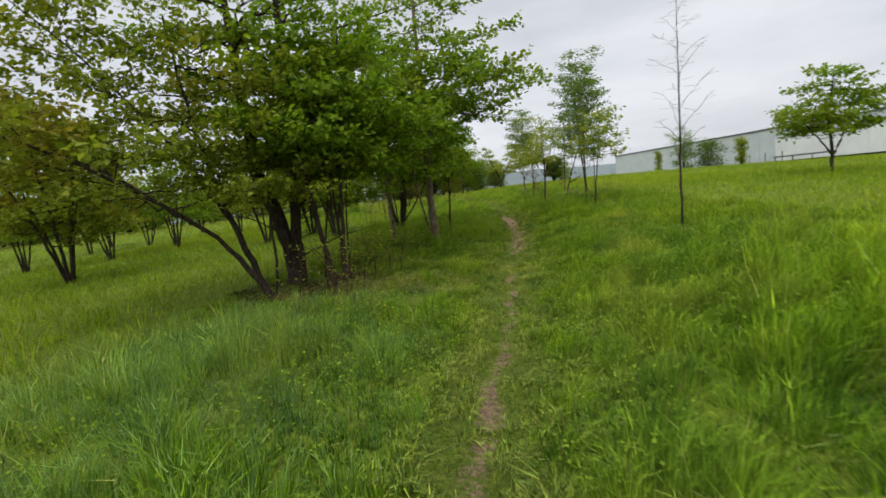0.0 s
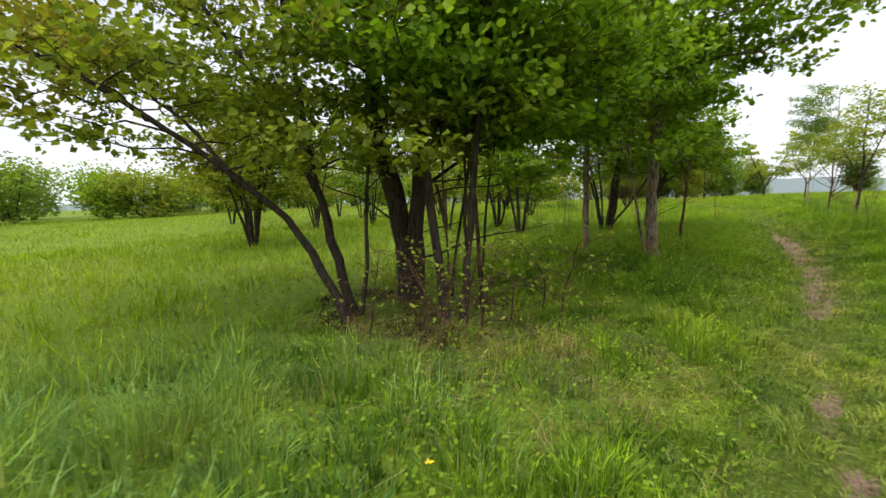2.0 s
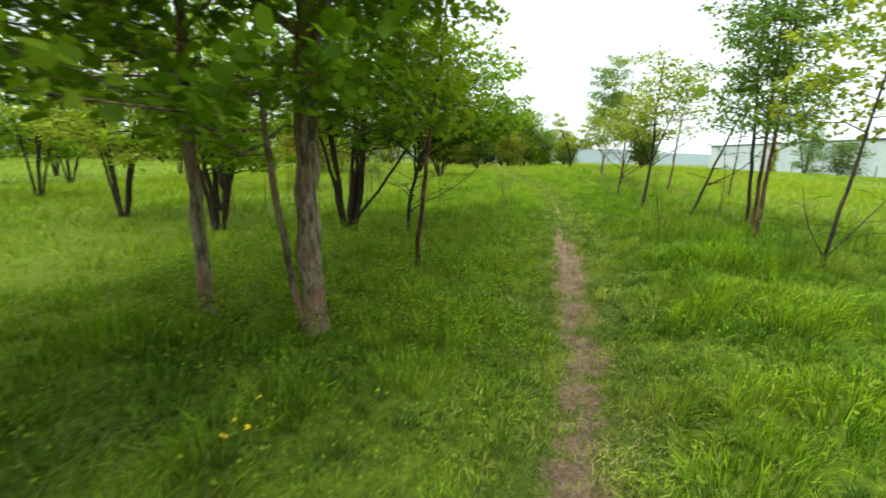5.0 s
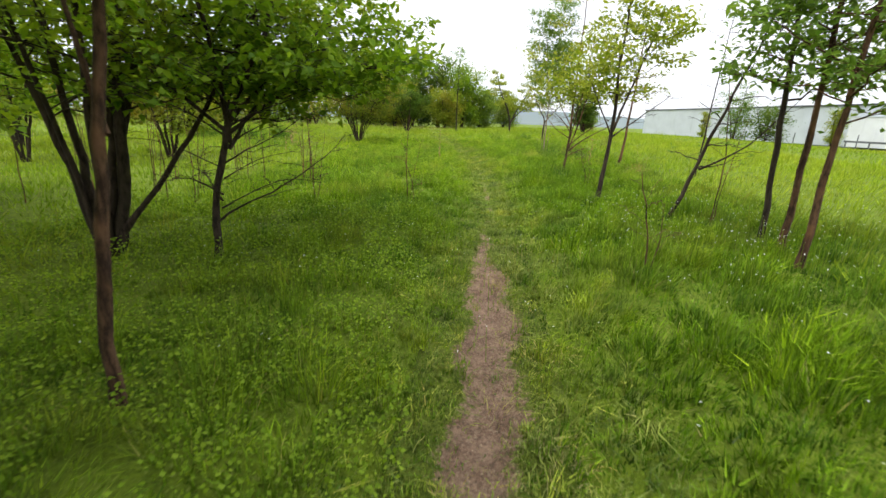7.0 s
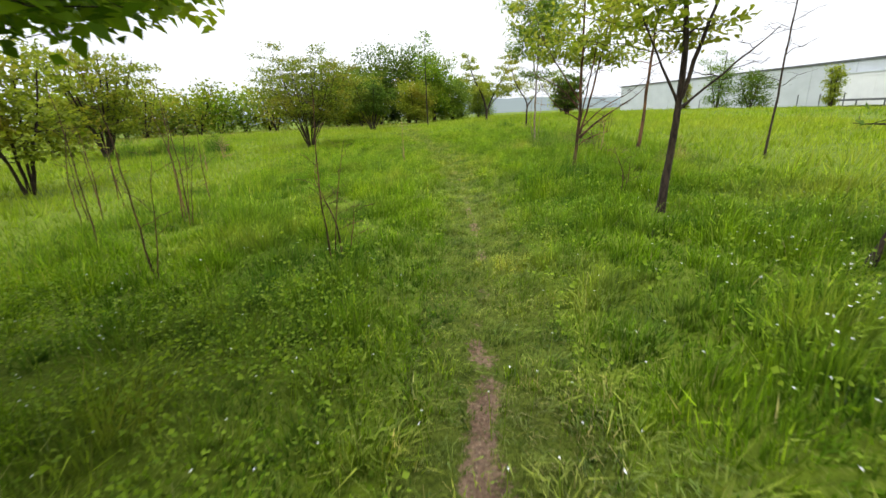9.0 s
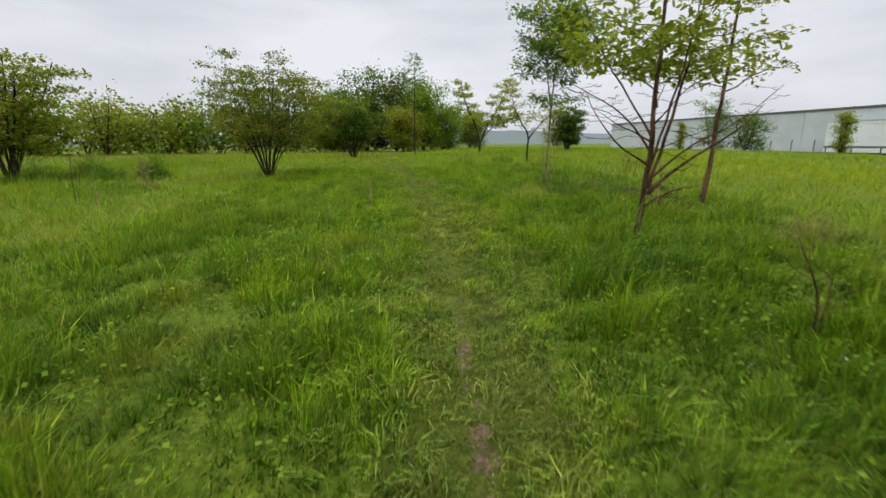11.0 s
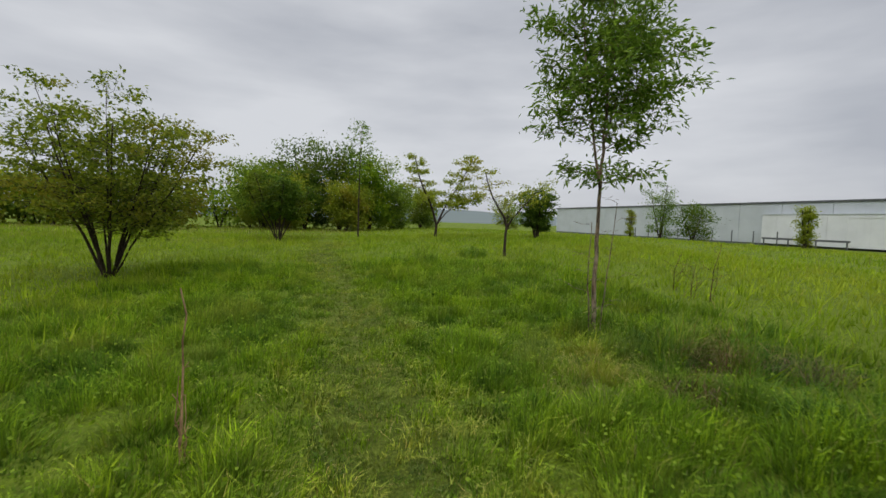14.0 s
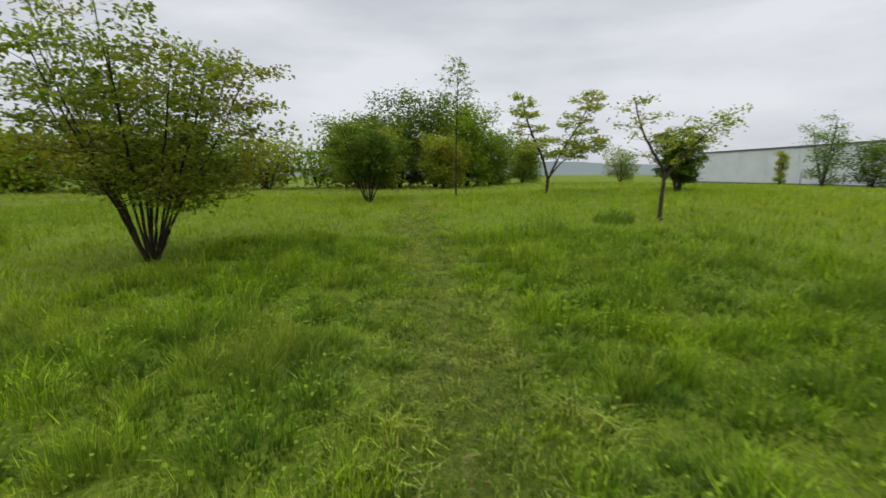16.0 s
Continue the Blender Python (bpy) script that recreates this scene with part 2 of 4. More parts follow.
# ---- mesh tools
def mesh_of(name, verts, faces, material, smooth=False):
    verts, faces = np.asarray(verts, np.float32), np.asarray(faces, np.int32)
    me = bpy.data.meshes.new(name)
    n, k = faces.shape
    me.vertices.add(len(verts))
    me.vertices.foreach_set("co", verts.ravel())
    me.loops.add(n * k)
    me.loops.foreach_set("vertex_index", faces.ravel())
    me.polygons.add(n)
    me.polygons.foreach_set("loop_start", np.arange(0, n * k, k, dtype=np.int32))
    me.update(calc_edges=True)
    if smooth:
        me.shade_smooth()
    me.materials.append(material)
    return me


def part(name, verts, faces, material, parent=None, label="", smooth=False):
    ob = new(name, mesh_of(name, verts, faces, material, smooth))
    ob.parent = parent
    return tagged(ob, label)


def empty(name, x, y, z, label, category, group=""):
    ob = new(name)
    ob.empty_display_size = 0.2
    ob.matrix_world = pose(x, y, z)
    return tagged(ob, label, category, group)


def tube(points, radii, sides=6):
    """A tapered round stem along a line of points."""
    p = np.asarray(points, float)
    d = np.gradient(p, axis=0)
    d /= np.linalg.norm(d, axis=1, keepdims=True) + 1e-9
    ref = np.where(np.abs(d[:, 2:3]) > 0.9, [[1.0, 0, 0]], [[0, 0, 1.0]])
    u = np.cross(d, ref)
    u /= np.linalg.norm(u, axis=1, keepdims=True) + 1e-9
    w = np.cross(d, u)
    a = np.arange(sides) * 2 * math.pi / sides
    ring = u[:, None] * np.cos(a)[None, :, None] + w[:, None] * np.sin(a)[None, :, None]
    v = (p[:, None] + ring * np.asarray(radii, float)[:, None, None]).reshape(-1, 3)
    i, j = np.meshgrid(np.arange(len(p) - 1), np.arange(sides), indexing="ij")
    k = (j + 1) % sides
    f = np.stack([i * sides + j, i * sides + k, (i + 1) * sides + k, (i + 1) * sides + j], -1).reshape(-1, 4)
    return v, f


def joined(pieces):
    vs, fs, n = [], [], 0
    for v, f in pieces:
        vs.append(v)
        fs.append(np.asarray(f) + n)
        n += len(v)
    return np.concatenate(vs), np.concatenate(fs)


def smooth_line(points, n, rng=None, wobble=0.0):
    """n points along a soft curve through the given ones."""
    p = np.asarray(points, float)
    s = np.r_[0, np.cumsum(np.linalg.norm(np.diff(p, axis=0), axis=1))]
    q = np.linspace(0, s[-1], n)
    out = np.stack([np.interp(q, s, p[:, k]) for k in range(3)], 1)
    for _ in range(2):
        out[1:-1] = (out[:-2] + 2 * out[1:-1] + out[2:]) / 4
    if rng is not None and wobble:
        out[1:] += rng.normal(0, wobble, (n - 1, 3)) * np.array([1, 1, 0.4])
    return out


ROUND = np.array([(0, 0, 0), (0.32, 0.40, 0.07), (0.76, 0.37, 0.03), (1, 0, -0.08), (0.76, -0.37, 0.03), (0.32, -0.40, 0.07)])
SLIM = np.array([(0, 0, 0), (0.45, 0.5, 0.09), (1, 0, -0.12), (0.45, -0.5, 0.09)])


def leaf_mesh(at, along, size, rng, width=1.0, form=ROUND, tilt=0.6):
    """Separate folded leaves at the given places, roughly along the given ways."""
    n = len(at)
    a = along + rng.normal(0, 0.55, (n, 3))
    a[:, 2] -= 0.25
    a /= np.linalg.norm(a, axis=1, keepdims=True)
    up = np.array([0, 0, 1.0]) + rng.normal(0, tilt, (n, 3))
    b = np.cross(up, a)
    b /= np.linalg.norm(b, axis=1, keepdims=True) + 1e-9
    c = np.cross(a, b)
    s = size * rng.uniform(0.6, 1.25, (n, 1, 1))
    v = at[:, None] + s * (form[None, :, :1] * a[:, None] + width * form[None, :, 1:2] * b[:, None] + form[None, :, 2:] * c[:, None])
    k = len(form)
    fan = np.array([(0, i, i + 1) for i in range(1, k - 1)])
    f = (np.arange(n)[:, None, None] * k + fan[None]).reshape(-1, 3)
    return v.reshape(-1, 3), f


def grow(rng, line, radii, n, lo, hi, length, rise, sway=(0, 0), sides=5, taper=0.45, fill=None, keep=None):
    """Limbs off a stem: lines with their radii. lo, hi: where along the stem; length: longest; rise: mean upward slope."""
    out = []
    m = len(line) - 1
    for i in range(n):
        s = lo + (hi - lo) * (i + rng.uniform(0, 1)) / n
        k = min(int(s * m), m - 1)
        root = line[k] + (line[k + 1] - line[k]) * (s * m - k)
        a = i * 2.4 + rng.uniform(-0.6, 0.6)
        reach = length * rng.uniform(0.55, 1.0) * (1.05 - 0.6 * abs((s - lo) / max(hi - lo, 0.01) - 0.3))
        d = np.array([math.cos(a) + sway[0], math.sin(a) + sway[1], 0.0])
        d /= np.linalg.norm(d) + 1e-9
        up = rise * rng.uniform(0.5, 1.5)
        q = np.linspace(0, 1, 6)[:, None]
        pts = root + reach * (q * d + np.array([0, 0, 1.0]) * up * (q - 0.35 * q * q))
        pts[1:] += rng.normal(0, 0.035 * reach, (5, 3))
        if keep is not None and not keep(pts[-1]):
            continue
        r = radii[k] * taper * rng.uniform(0.7, 1.1)
        out.append((pts, np.linspace(r, max(r * 0.2, 0.0025), 6)))
    return out


def tree(name, x, y, label, category, stems, limbs, twigs, leaf, leaves_of, bark, seed, group="", keep=None, root=0.06, stem_name="trunk", far=False):
    """A tree or shrub. stems: [(points from the base, radius at foot, at top)]; limbs: dict for grow(); twigs: (count, length, leaves on each);
    leaf: (size, width, form)."""
    rng = np.random.default_rng(seed)
    z = float(ground_z(x, y))
    thing = empty(name, x, y, z, label, category, group)
    wood, at, way, per_twig = [], [], [], twigs[2]
    here = np.array([x, y, z])
    inside = (lambda p: keep(p + here)) if keep else None
    for pts, r0, r1 in stems:
        pts = [(pts[0][0], pts[0][1], pts[0][2] - root)] + list(pts[1:])
        n = max(8, int(8 * sum(math.dist(a, b) for a, b in zip(pts, pts[1:])) ** 0.7))
        line = smooth_line(pts, n, rng, 0.005 + 0.05 * r0)
        rad = np.linspace(r0, r1, n) * rng.uniform(0.92, 1.08, n)
        rad[0] *= 1.35
        v, f = tube(line, rad, 9 if r0 > 0.05 and not far else 6 if not far else 5)
        part(stem_name, v, f, bark, thing, smooth=True)
        low = per_twig and pts[-1][2] < 1.8 and not far and len(stems) > 1
        for lp, lr in grow(rng, line, rad, keep=None if low else inside, **(dict(limbs, n=7, lo=0.2, hi=1.0, length=0.45, rise=0.35) if low else limbs)):
            bough = [tube(lp[::2], lr[::2], 3) if far else tube(lp, lr, 5)]
            count, span, per = (3, 0.15, 0) if low else twigs
            for tp, tr in grow(rng, lp, lr, count, 0.22, 1.0, span, 0.35, sway=tuple(0.6 * (lp[-1] - lp[0])[:2]), taper=0.5):
                if inside and not low and not inside(tp[-1]):
                    continue
                if not far:
                    bough.append(tube(tp[::2], tr[::2], 3))
                if per:
                    m = rng.integers(int(per * 0.6), int(per * 1.3) + 1)
                    q = rng.uniform(0.15, 1.05, m) * 5
                    k = np.clip(q.astype(int), 0, 4)
                    spot = tp[k] + (tp[k + 1] - tp[k]) * (q - k)[:, None]
                    at.append(spot + rng.normal(0, 0.35 * leaf[0] + (0.24 * span if far else 0.02), (m, 3)))
                    side = rng.normal(0, 1, (m, 3))
                    way.append((tp[-1] - tp[0]) / (np.linalg.norm(tp[-1] - tp[0]) + 1e-9) + 0.8 * side / np.linalg.norm(side, axis=1, keepdims=True))
            if far:
                wood += bough
            else:
                part("branch", *joined(bough), bark, thing, smooth=True)
    if wood:
        part("branchwork", *joined(wood), bark, thing, smooth=True)["kind"] = "stuff"
    if at:
        part("crown", *leaf_mesh(np.concatenate(at), np.concatenate(way), leaf[0], rng, leaf[1], leaf[2]), leaves_of, thing)
    return thing


# ---- ground, path, hills
def spaced(lo, hi, n, power, mid):
    q = np.linspace(-1, 1, n)
    q = np.sign(q) * np.abs(q) ** power
    return np.where(q < 0, mid + (mid - lo) * q, mid + (hi - mid) * q)


gx, gy = spaced(-700, 700, 181, 3.2, 1.5), spaced(-700, 800, 241, 3.0, 14.0)
X, Y = np.meshgrid(gx, gy)
V = np.stack([X, Y, ground_z(X, Y)], -1).reshape(-1, 3)
I, J = np.meshgrid(np.arange(len(gy) - 1), np.arange(len(gx) - 1), indexing="ij")
W = len(gx)
F = np.stack([I * W + J, I * W + J + 1, (I + 1) * W + J + 1, (I + 1) * W + J], -1).reshape(-1, 4)
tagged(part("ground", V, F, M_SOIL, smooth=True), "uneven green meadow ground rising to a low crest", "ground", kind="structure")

rng = np.random.default_rng(5)
py = np.arange(-6, 44, 0.06)
cols = np.linspace(-1, 1, 21)
PX = path_x(py)[:, None] + 0.5 * cols
PY = py[:, None] + 0 * PX
wear = np.interp(py, [0, 2, 4, 8, 9, 13, 15, 15.9, 16.6, 17.3, 17.8, 18.5, 21, 22, 44], [0.62, 0.5, 0.42, 0.4, 0.6, 0.68, 0.85, 0.95, 0.75, 0.7, 0.4, 0.25, 0.36, 0.2, 0.1])[:, None]
half = np.interp(py, [0, 3, 8, 9, 13, 14.5, 15.8, 16.5, 17.5, 44], [0.17, 0.12, 0.13, 0.22, 0.22, 0.22, 0.2, 0.13, 0.1, 0.1])[:, None]
worn = wear + 0.22 * waves(PX, PY, 0.9, 41) + 0.16 * waves(PX, PY, 0.3, 42) - 0.55 * (np.abs(PX - path_x(PY) + 0.05 * waves(PY, 0 * PY, 1.6, 43)) / half) ** 2
PZ = ground_z(PX, PY) + 0.03 - 0.07 * (np.abs(cols) > 0.97) - 0.012 * np.clip(worn, 0, 1) + 0.004 * rng.normal(0, 1, PX.shape)
I, J = np.meshgrid(np.arange(len(py) - 1), np.arange(20), indexing="ij")
F = np.stack([I * 21 + J, I * 21 + J + 1, (I + 1) * 21 + J + 1, (I + 1) * 21 + J], -1).reshape(-1, 4)
path = tagged(part("path", np.stack([PX, PY, PZ], -1).reshape(-1, 3), F, M_DIRT, smooth=True), "narrow trodden dirt footpath through the grass", "path", kind="structure")
path.data.attributes.new("worn", "FLOAT", "POINT").data.foreach_set("value", np.clip(worn, 0, 1).astype(np.float32).ravel())


def bareness(x, y):
    """How bare the path is at a place, 0 to 1."""
    k = np.clip(((np.asarray(y) + 6) / 0.06).astype(int), 0, len(py) - 1)
    c = np.round((np.asarray(x) - path_x(y)) / 0.05).astype(int) + 10
    ok = (c >= 0) & (c <= 20) & (y > -6) & (y < 44)
    return np.where(ok, np.clip(worn[k, np.clip(c, 0, 20)], 0, 1), 0)


ha = np.linspace(-1.9, 1.5, 120)
hr = 620.0
hz = 9 + 5 * np.sin(3 * ha + 1) + 3 * np.sin(11 * ha) + rng.uniform(0, 2.0, 120)
ring = np.stack([hr * np.sin(ha), 20 + hr * np.cos(ha)], 1)
V = np.concatenate([np.c_[ring, 0 * hz - 6], np.c_[ring * 1.03, hz]])
i = np.arange(119)
tagged(part("backdrop", V, np.stack([i, i + 1, i + 121, i + 120], -1), M_HAZY_HILL), "hazy low wooded hills on the horizon", "hills", kind="structure")

# ---- the long grey industrial hall beyond the meadow
def slab(bm, x0, x1, y0, y1, z0, z1):
    """A box with softened edges, in the hall's own axes."""
    m = Matrix.LocRotScale(((x0 + x1) / 2, (y0 + y1) / 2, (z0 + z1) / 2), None, (x1 - x0, y1 - y0, z1 - z0))
    bmesh.ops.create_cube(bm, size=1, matrix=m)


def bm_part(name, boxes, material, parent, label=""):
    bm = bmesh.new()
    for b in boxes:
        slab(bm, *b)
    me = bpy.data.meshes.new(name)
    bm.to_mesh(me)
    bm.free()
    me.materials.append(material)
    ob = new(name, me)
    ob.parent = parent
    return tagged(ob, label)


hall = empty("warehouse", 59.4, 70.0, -0.45, "long low grey metal-clad warehouse with flat roof", "building")
hall.matrix_world = pose(59.4, 70.0, -0.45, 0, 0, math.degrees(math.atan2(-8.0, 54.0)) * -1)
# x runs away from the meadow, y along the wall
bm_part("wall", [(0.12, 40, -110, 58.5, 0, 6.1)], M_CLAD, hall)
for n in range(28):
    y0 = -109.6 + 6 * n
    bm_part("panel", [(0.0, 0.118, y0, y0 + 5.94, 0.55, 6.0)], M_CLAD, hall)
bm_part("plinth", [(-0.06, 0.117, -110, 58.5, 0, 0.52)], M_TRIM, hall)
bm_part("roof_edge", [(-0.15, 40.1, -110.1, 58.6, 6.1, 6.32)], M_TRIM, hall)
bm_part("annex", [(-0.9, -0.003, -24, 6.3, 0.56, 4.5)], M_DOOR, hall, "low pale annex along the wall")
bm_part("annex_edge", [(-0.98, -0.004, -24.1, 6.4, 4.502, 4.62)], M_CLAD, hall)
for y0 in (-8, -1.5):
    d = bm_part("door", [(-0.95, -0.903, y0, y0 + 4.2, 0.57, 4.1)], M_DOOR, hall, "white roller door")
    bm_part("frame", [(-0.99, -0.952, y0 - 0.15, y0, 0.57, 4.25), (-0.99, -0.952, y0 + 4.2, y0 + 4.35, 0.57, 4.25), (-0.99, -0.952, y0, y0 + 4.2, 4.102, 4.25)], M_DOOR, d)
for y0 in (-30, -5):
    bm_part("dock_rail", [(-2.6, -2.4, y0, y0 + 10, 1.15, 1.4)] + [(-2.56, -2.44, y0 + q, y0 + q + 0.12, 0, 1.148) for q in (0.2, 3.4, 6.6, 9.7)], M_TRIM, hall, "dark steel rail on posts")
for n in range(9):
    tagged(bm_part("fence_post", [(-4.05, -3.95, 2 + 3.1 * n, 2.1 + 3.1 * n, -0.1, 2.2)], M_TRIM, hall), "thin dark steel post")


# ---- trees by the start of the path
def clear(p):
    """Away from the line walked."""
    return abs(p[0] - np.interp(p[1], [0, 4, 5, 5.8, 6.6, 8.2, 12, 14, 20, 27], [0, 0.1, 0.25, 0.43, 0.7, 1.25, 1.9, 2.05, 2.4, 2.5])) > 0.75 or p[2] > 2.5


tree("alder_tree", -2.68, 7.62, "dark-barked alder with forked trunk and dense green crown", "tree",
     [([(0, 0, 0), (-0.03, 0.02, 0.5), (-0.15, 0.03, 1.1), (-0.4, 0.0, 1.9), (-0.5, 0.1, 4.0), (-0.55, 0.1, 6.4)], 0.14, 0.03),
      ([(0.05, 0.03, 0.12), (0.1, 0.05, 0.7), (0.13, 0.08, 1.5), (0.2, 0.1, 2.8), (0.3, 0.2, 4.6), (0.3, 0.1, 7.0)], 0.095, 0.025),
      ([(0.13, 0.08, 1.5), (0.6, 0.45, 1.95), (1.2, 0.9, 2.2), (1.7, 1.2, 2.45)], 0.032, 0.01),
      ([(0.1, 0.1, 1.3), (0.5, 0.7, 1.7), (0.9, 1.3, 1.95), (1.3, 1.8, 2.1), (1.5, 2.1, 2.15)], 0.025, 0.008),
      ([(0.16, 0.1, 1.9), (0.8, 0.15, 2.25), (1.5, 0.4, 2.5)], 0.03, 0.01),
      ([(0.12, 0.05, 1.4), (0.4, 0.22, 1.34), (0.8, 0.4, 1.4), (1.4, 0.7, 1.42)], 0.014, 0.003),
      ([(0.1, 0.05, 1.15), (0.4, 0.15, 1.28), (0.9, 0.4, 1.26), (1.5, 0.8, 1.4)], 0.014, 0.003),
      ([(0.08, 0.04, 0.5), (0.4, 0.2, 0.52), (0.7, 0.36, 0.7), (1.1, 0.55, 0.74), (1.5, 0.75, 0.84)], 0.017, 0.003),
      ([(0.08, 0.04, 0.8), (0.35, 0.15, 0.82), (0.75, 0.36, 0.92)], 0.009, 0.003),
      ([(-0.1, 0.0, 0.9), (-0.5, -0.2, 1.2), (-0.8, -0.3, 1.25), (-1.2, -0.5, 1.5)], 0.015, 0.003),
      ([(0.05, -0.08, 0.6), (0.2, -0.5, 0.95), (0.45, -0.85, 1.0), (0.8, -1.1, 1.2)], 0.013, 0.003)],
     dict(n=26, lo=0.33, hi=0.98, length=2.2, rise=0.25), (11, 0.8, 17), (0.075, 0.8, ROUND), M_LEAF, M_BARK, 11, keep=clear)
tree("alder_tree", -2.66, 6.52, "alder clump with dark stems leaning out and arching low", "tree",
     [([(0, 0, 0), (-0.3, 0.0, 0.45), (-0.6, -0.05, 0.95), (-1.2, -0.55, 1.65), (-1.9, -1.15, 2.3), (-3.3, -1.9, 3.1)], 0.045, 0.014),
      ([(-1.0, -0.4, 1.45), (-1.9, -0.3, 2.1), (-3.2, -0.2, 2.7), (-4.2, 0.1, 3.3)], 0.025, 0.008),
      ([(-0.2, 0.3, 0), (-0.36, 0.3, 0.5), (-0.68, 0.32, 1.4), (-1.0, 0.4, 2.8), (-1.1, 0.3, 4.3)], 0.055, 0.015),
      ([(-0.1, 0.25, 0), (0.0, 0.3, 0.5), (-0.02, 0.35, 1.3), (0.2, 0.45, 3.4)], 0.024, 0.01),
      ([(-0.66, 0.32, 1.35), (-1.3, 0.1, 2.6), (-2.2, -0.2, 3.9), (-3.1, -0.6, 4.9)], 0.03, 0.008)],
     dict(n=20, lo=0.36, hi=1.0, length=1.7, rise=0.14), (10, 0.7, 22), (0.085, 0.8, SLIM), M_OLIVE, M_BARK, 12, keep=clear, stem_name="stem")
tree("alder_tree", -1.82, 6.9, "slender dark alder stems rising close together", "tree",
     [([(0, 0, 0), (-0.15, 0.05, 0.9), (-0.3, 0.1, 2.0), (-0.3, 0.2, 4.2)], 0.05, 0.015),
      ([(0.12, 0.1, 0), (0.2, 0.15, 1.0), (0.3, 0.2, 2.2), (0.5, 0.3, 3.9)], 0.04, 0.012),
      ([(-0.42, 0.95, 0), (-0.35, 0.93, 0.6), (-0.18, 0.92, 1.3), (-0.1, 1.0, 2.6), (0.0, 1.2, 4.0)], 0.02, 0.008)],
     dict(n=14, lo=0.42, hi=1.0, length=1.5, rise=0.22), (10, 0.65, 24), (0.08, 1.0, ROUND), M_LEAF, M_BARK, 13, keep=clear, stem_name="stem")
thicket = np.random.default_rng(77)
for n in range(4):
    a = 2.4 * n + 0.5
    sx, sy = -1.85 + 0.42 * math.cos(a) * (0.4 + 0.1 * n), 7.35 + 0.55 * math.sin(a) * (0.4 + 0.1 * n)
    lx, ly = thicket.uniform(-0.35, 0.45), thicket.uniform(-0.3, 0.4)
    tree("alder_sapling", sx, sy, "thin dark alder sapling in a thicket with leafy top", "sapling",
         [([(0, 0, 0), (0.15 * lx, 0.2 * ly, 0.9), (0.6 * lx, 0.5 * ly, 1.8), (lx, ly, thicket.uniform(2.6, 3.8))], thicket.uniform(0.012, 0.026), 0.006)],
         dict(n=8, lo=0.42, hi=1.0, length=1.0, rise=0.25), (7, 0.55, 17), (0.075, 1.0, ROUND), M_LEAF, M_RED if n % 2 else M_BARK, 100 + n, "thicket of alder saplings", keep=clear, stem_name="stem")
for n, (sx, sy) in enumerate([(-1.5, 6.6), (-1.2, 6.9), (-2.2, 6.2), (-1.75, 6.35), (-1.5, 6.15), (-1.0, 7.2), (-1.3, 6.45), (-1.9, 6.6), (-0.8, 7.0)]):
    tree("brown_shoot", sx, sy, "thin brown shoot with a few yellowing leaves", "shoot",
         [([(0, 0, 0), (0.08, -0.02, 0.4), (0.2 * (-1) ** n, -0.1, 0.75)], 0.010, 0.003)],
         dict(n=9, lo=0.2, hi=1.0, length=0.55, rise=0.4), (3, 0.22, 2), (0.05, 0.6, SLIM), M_YELLOW, M_RED, 140 + n, "brown shoots under the alder", stem_name="stem")

tree("alder_tree", -0.25, 11.5, "tall alder with pale grey-brown trunk and overhanging branches", "tree",
     [([(0, 0, 0), (-0.03, 0.02, 0.5), (-0.02, 0.03, 1.8), (0.05, 0.05, 3.6), (0.1, 0.05, 6.8)], 0.1, 0.03),
      ([(-0.06, -0.05, 0.05), (-0.16, -0.02, 0.35), (-0.28, 0.0, 1.0), (-0.42, 0.1, 1.9), (-0.5, 0.2, 3.2)], 0.032, 0.012),
      ([(0.0, 0.03, 2.1), (0.25, 0.0, 2.6), (0.5, -0.1, 3.3), (0.7, -0.2, 4.2)], 0.04, 0.012),
      ([(0.02, 0.03, 2.3), (-0.6, -0.3, 2.7), (-1.5, -0.8, 3.0), (-2.4, -1.2, 3.3)], 0.034, 0.01)],
     dict(n=28, lo=0.42, hi=0.98, length=2.9, rise=0.12, sway=(0.15, -0.1)), (12, 0.75, 21), (0.085, 1.0, ROUND), M_LEAF, M_PALE, 21, keep=clear)
tree("alder_tree", -1.32, 11.68, "straight slim alder with grey-brown trunk", "tree",
     [([(0, 0, 0), (-0.06, 0, 0.6), (-0.05, 0, 1.6), (-0.02, 0, 3.2), (-0.05, 0.1, 5.6)], 0.062, 0.02)],
     dict(n=34, lo=0.32, hi=1.0, length=2.9, rise=0.08), (12, 0.75, 25), (0.09, 0.8, SLIM), M_LEAF, M_PALE, 22)
fan = np.random.default_rng(9)


def fan_stems(n, height, spread, r, rng, low=0.0):
    out = []
    for k in range(n):
        a = k * 2.4 + rng.uniform(-0.4, 0.4)
        s = spread * rng.uniform(0.35, 1.0)
        h = height * rng.uniform(0.75, 1.0)
        c, d = math.cos(a) * s, math.sin(a) * s
        out.append(([(0.06 * math.cos(a), 0.06 * math.sin(a), 0), (0.3 * c, 0.3 * d, 0.3 * h), (0.7 * c, 0.7 * d, 0.65 * h), (c, d, h)], r * rng.uniform(0.6, 1.0), 0.25 * r))
    return out


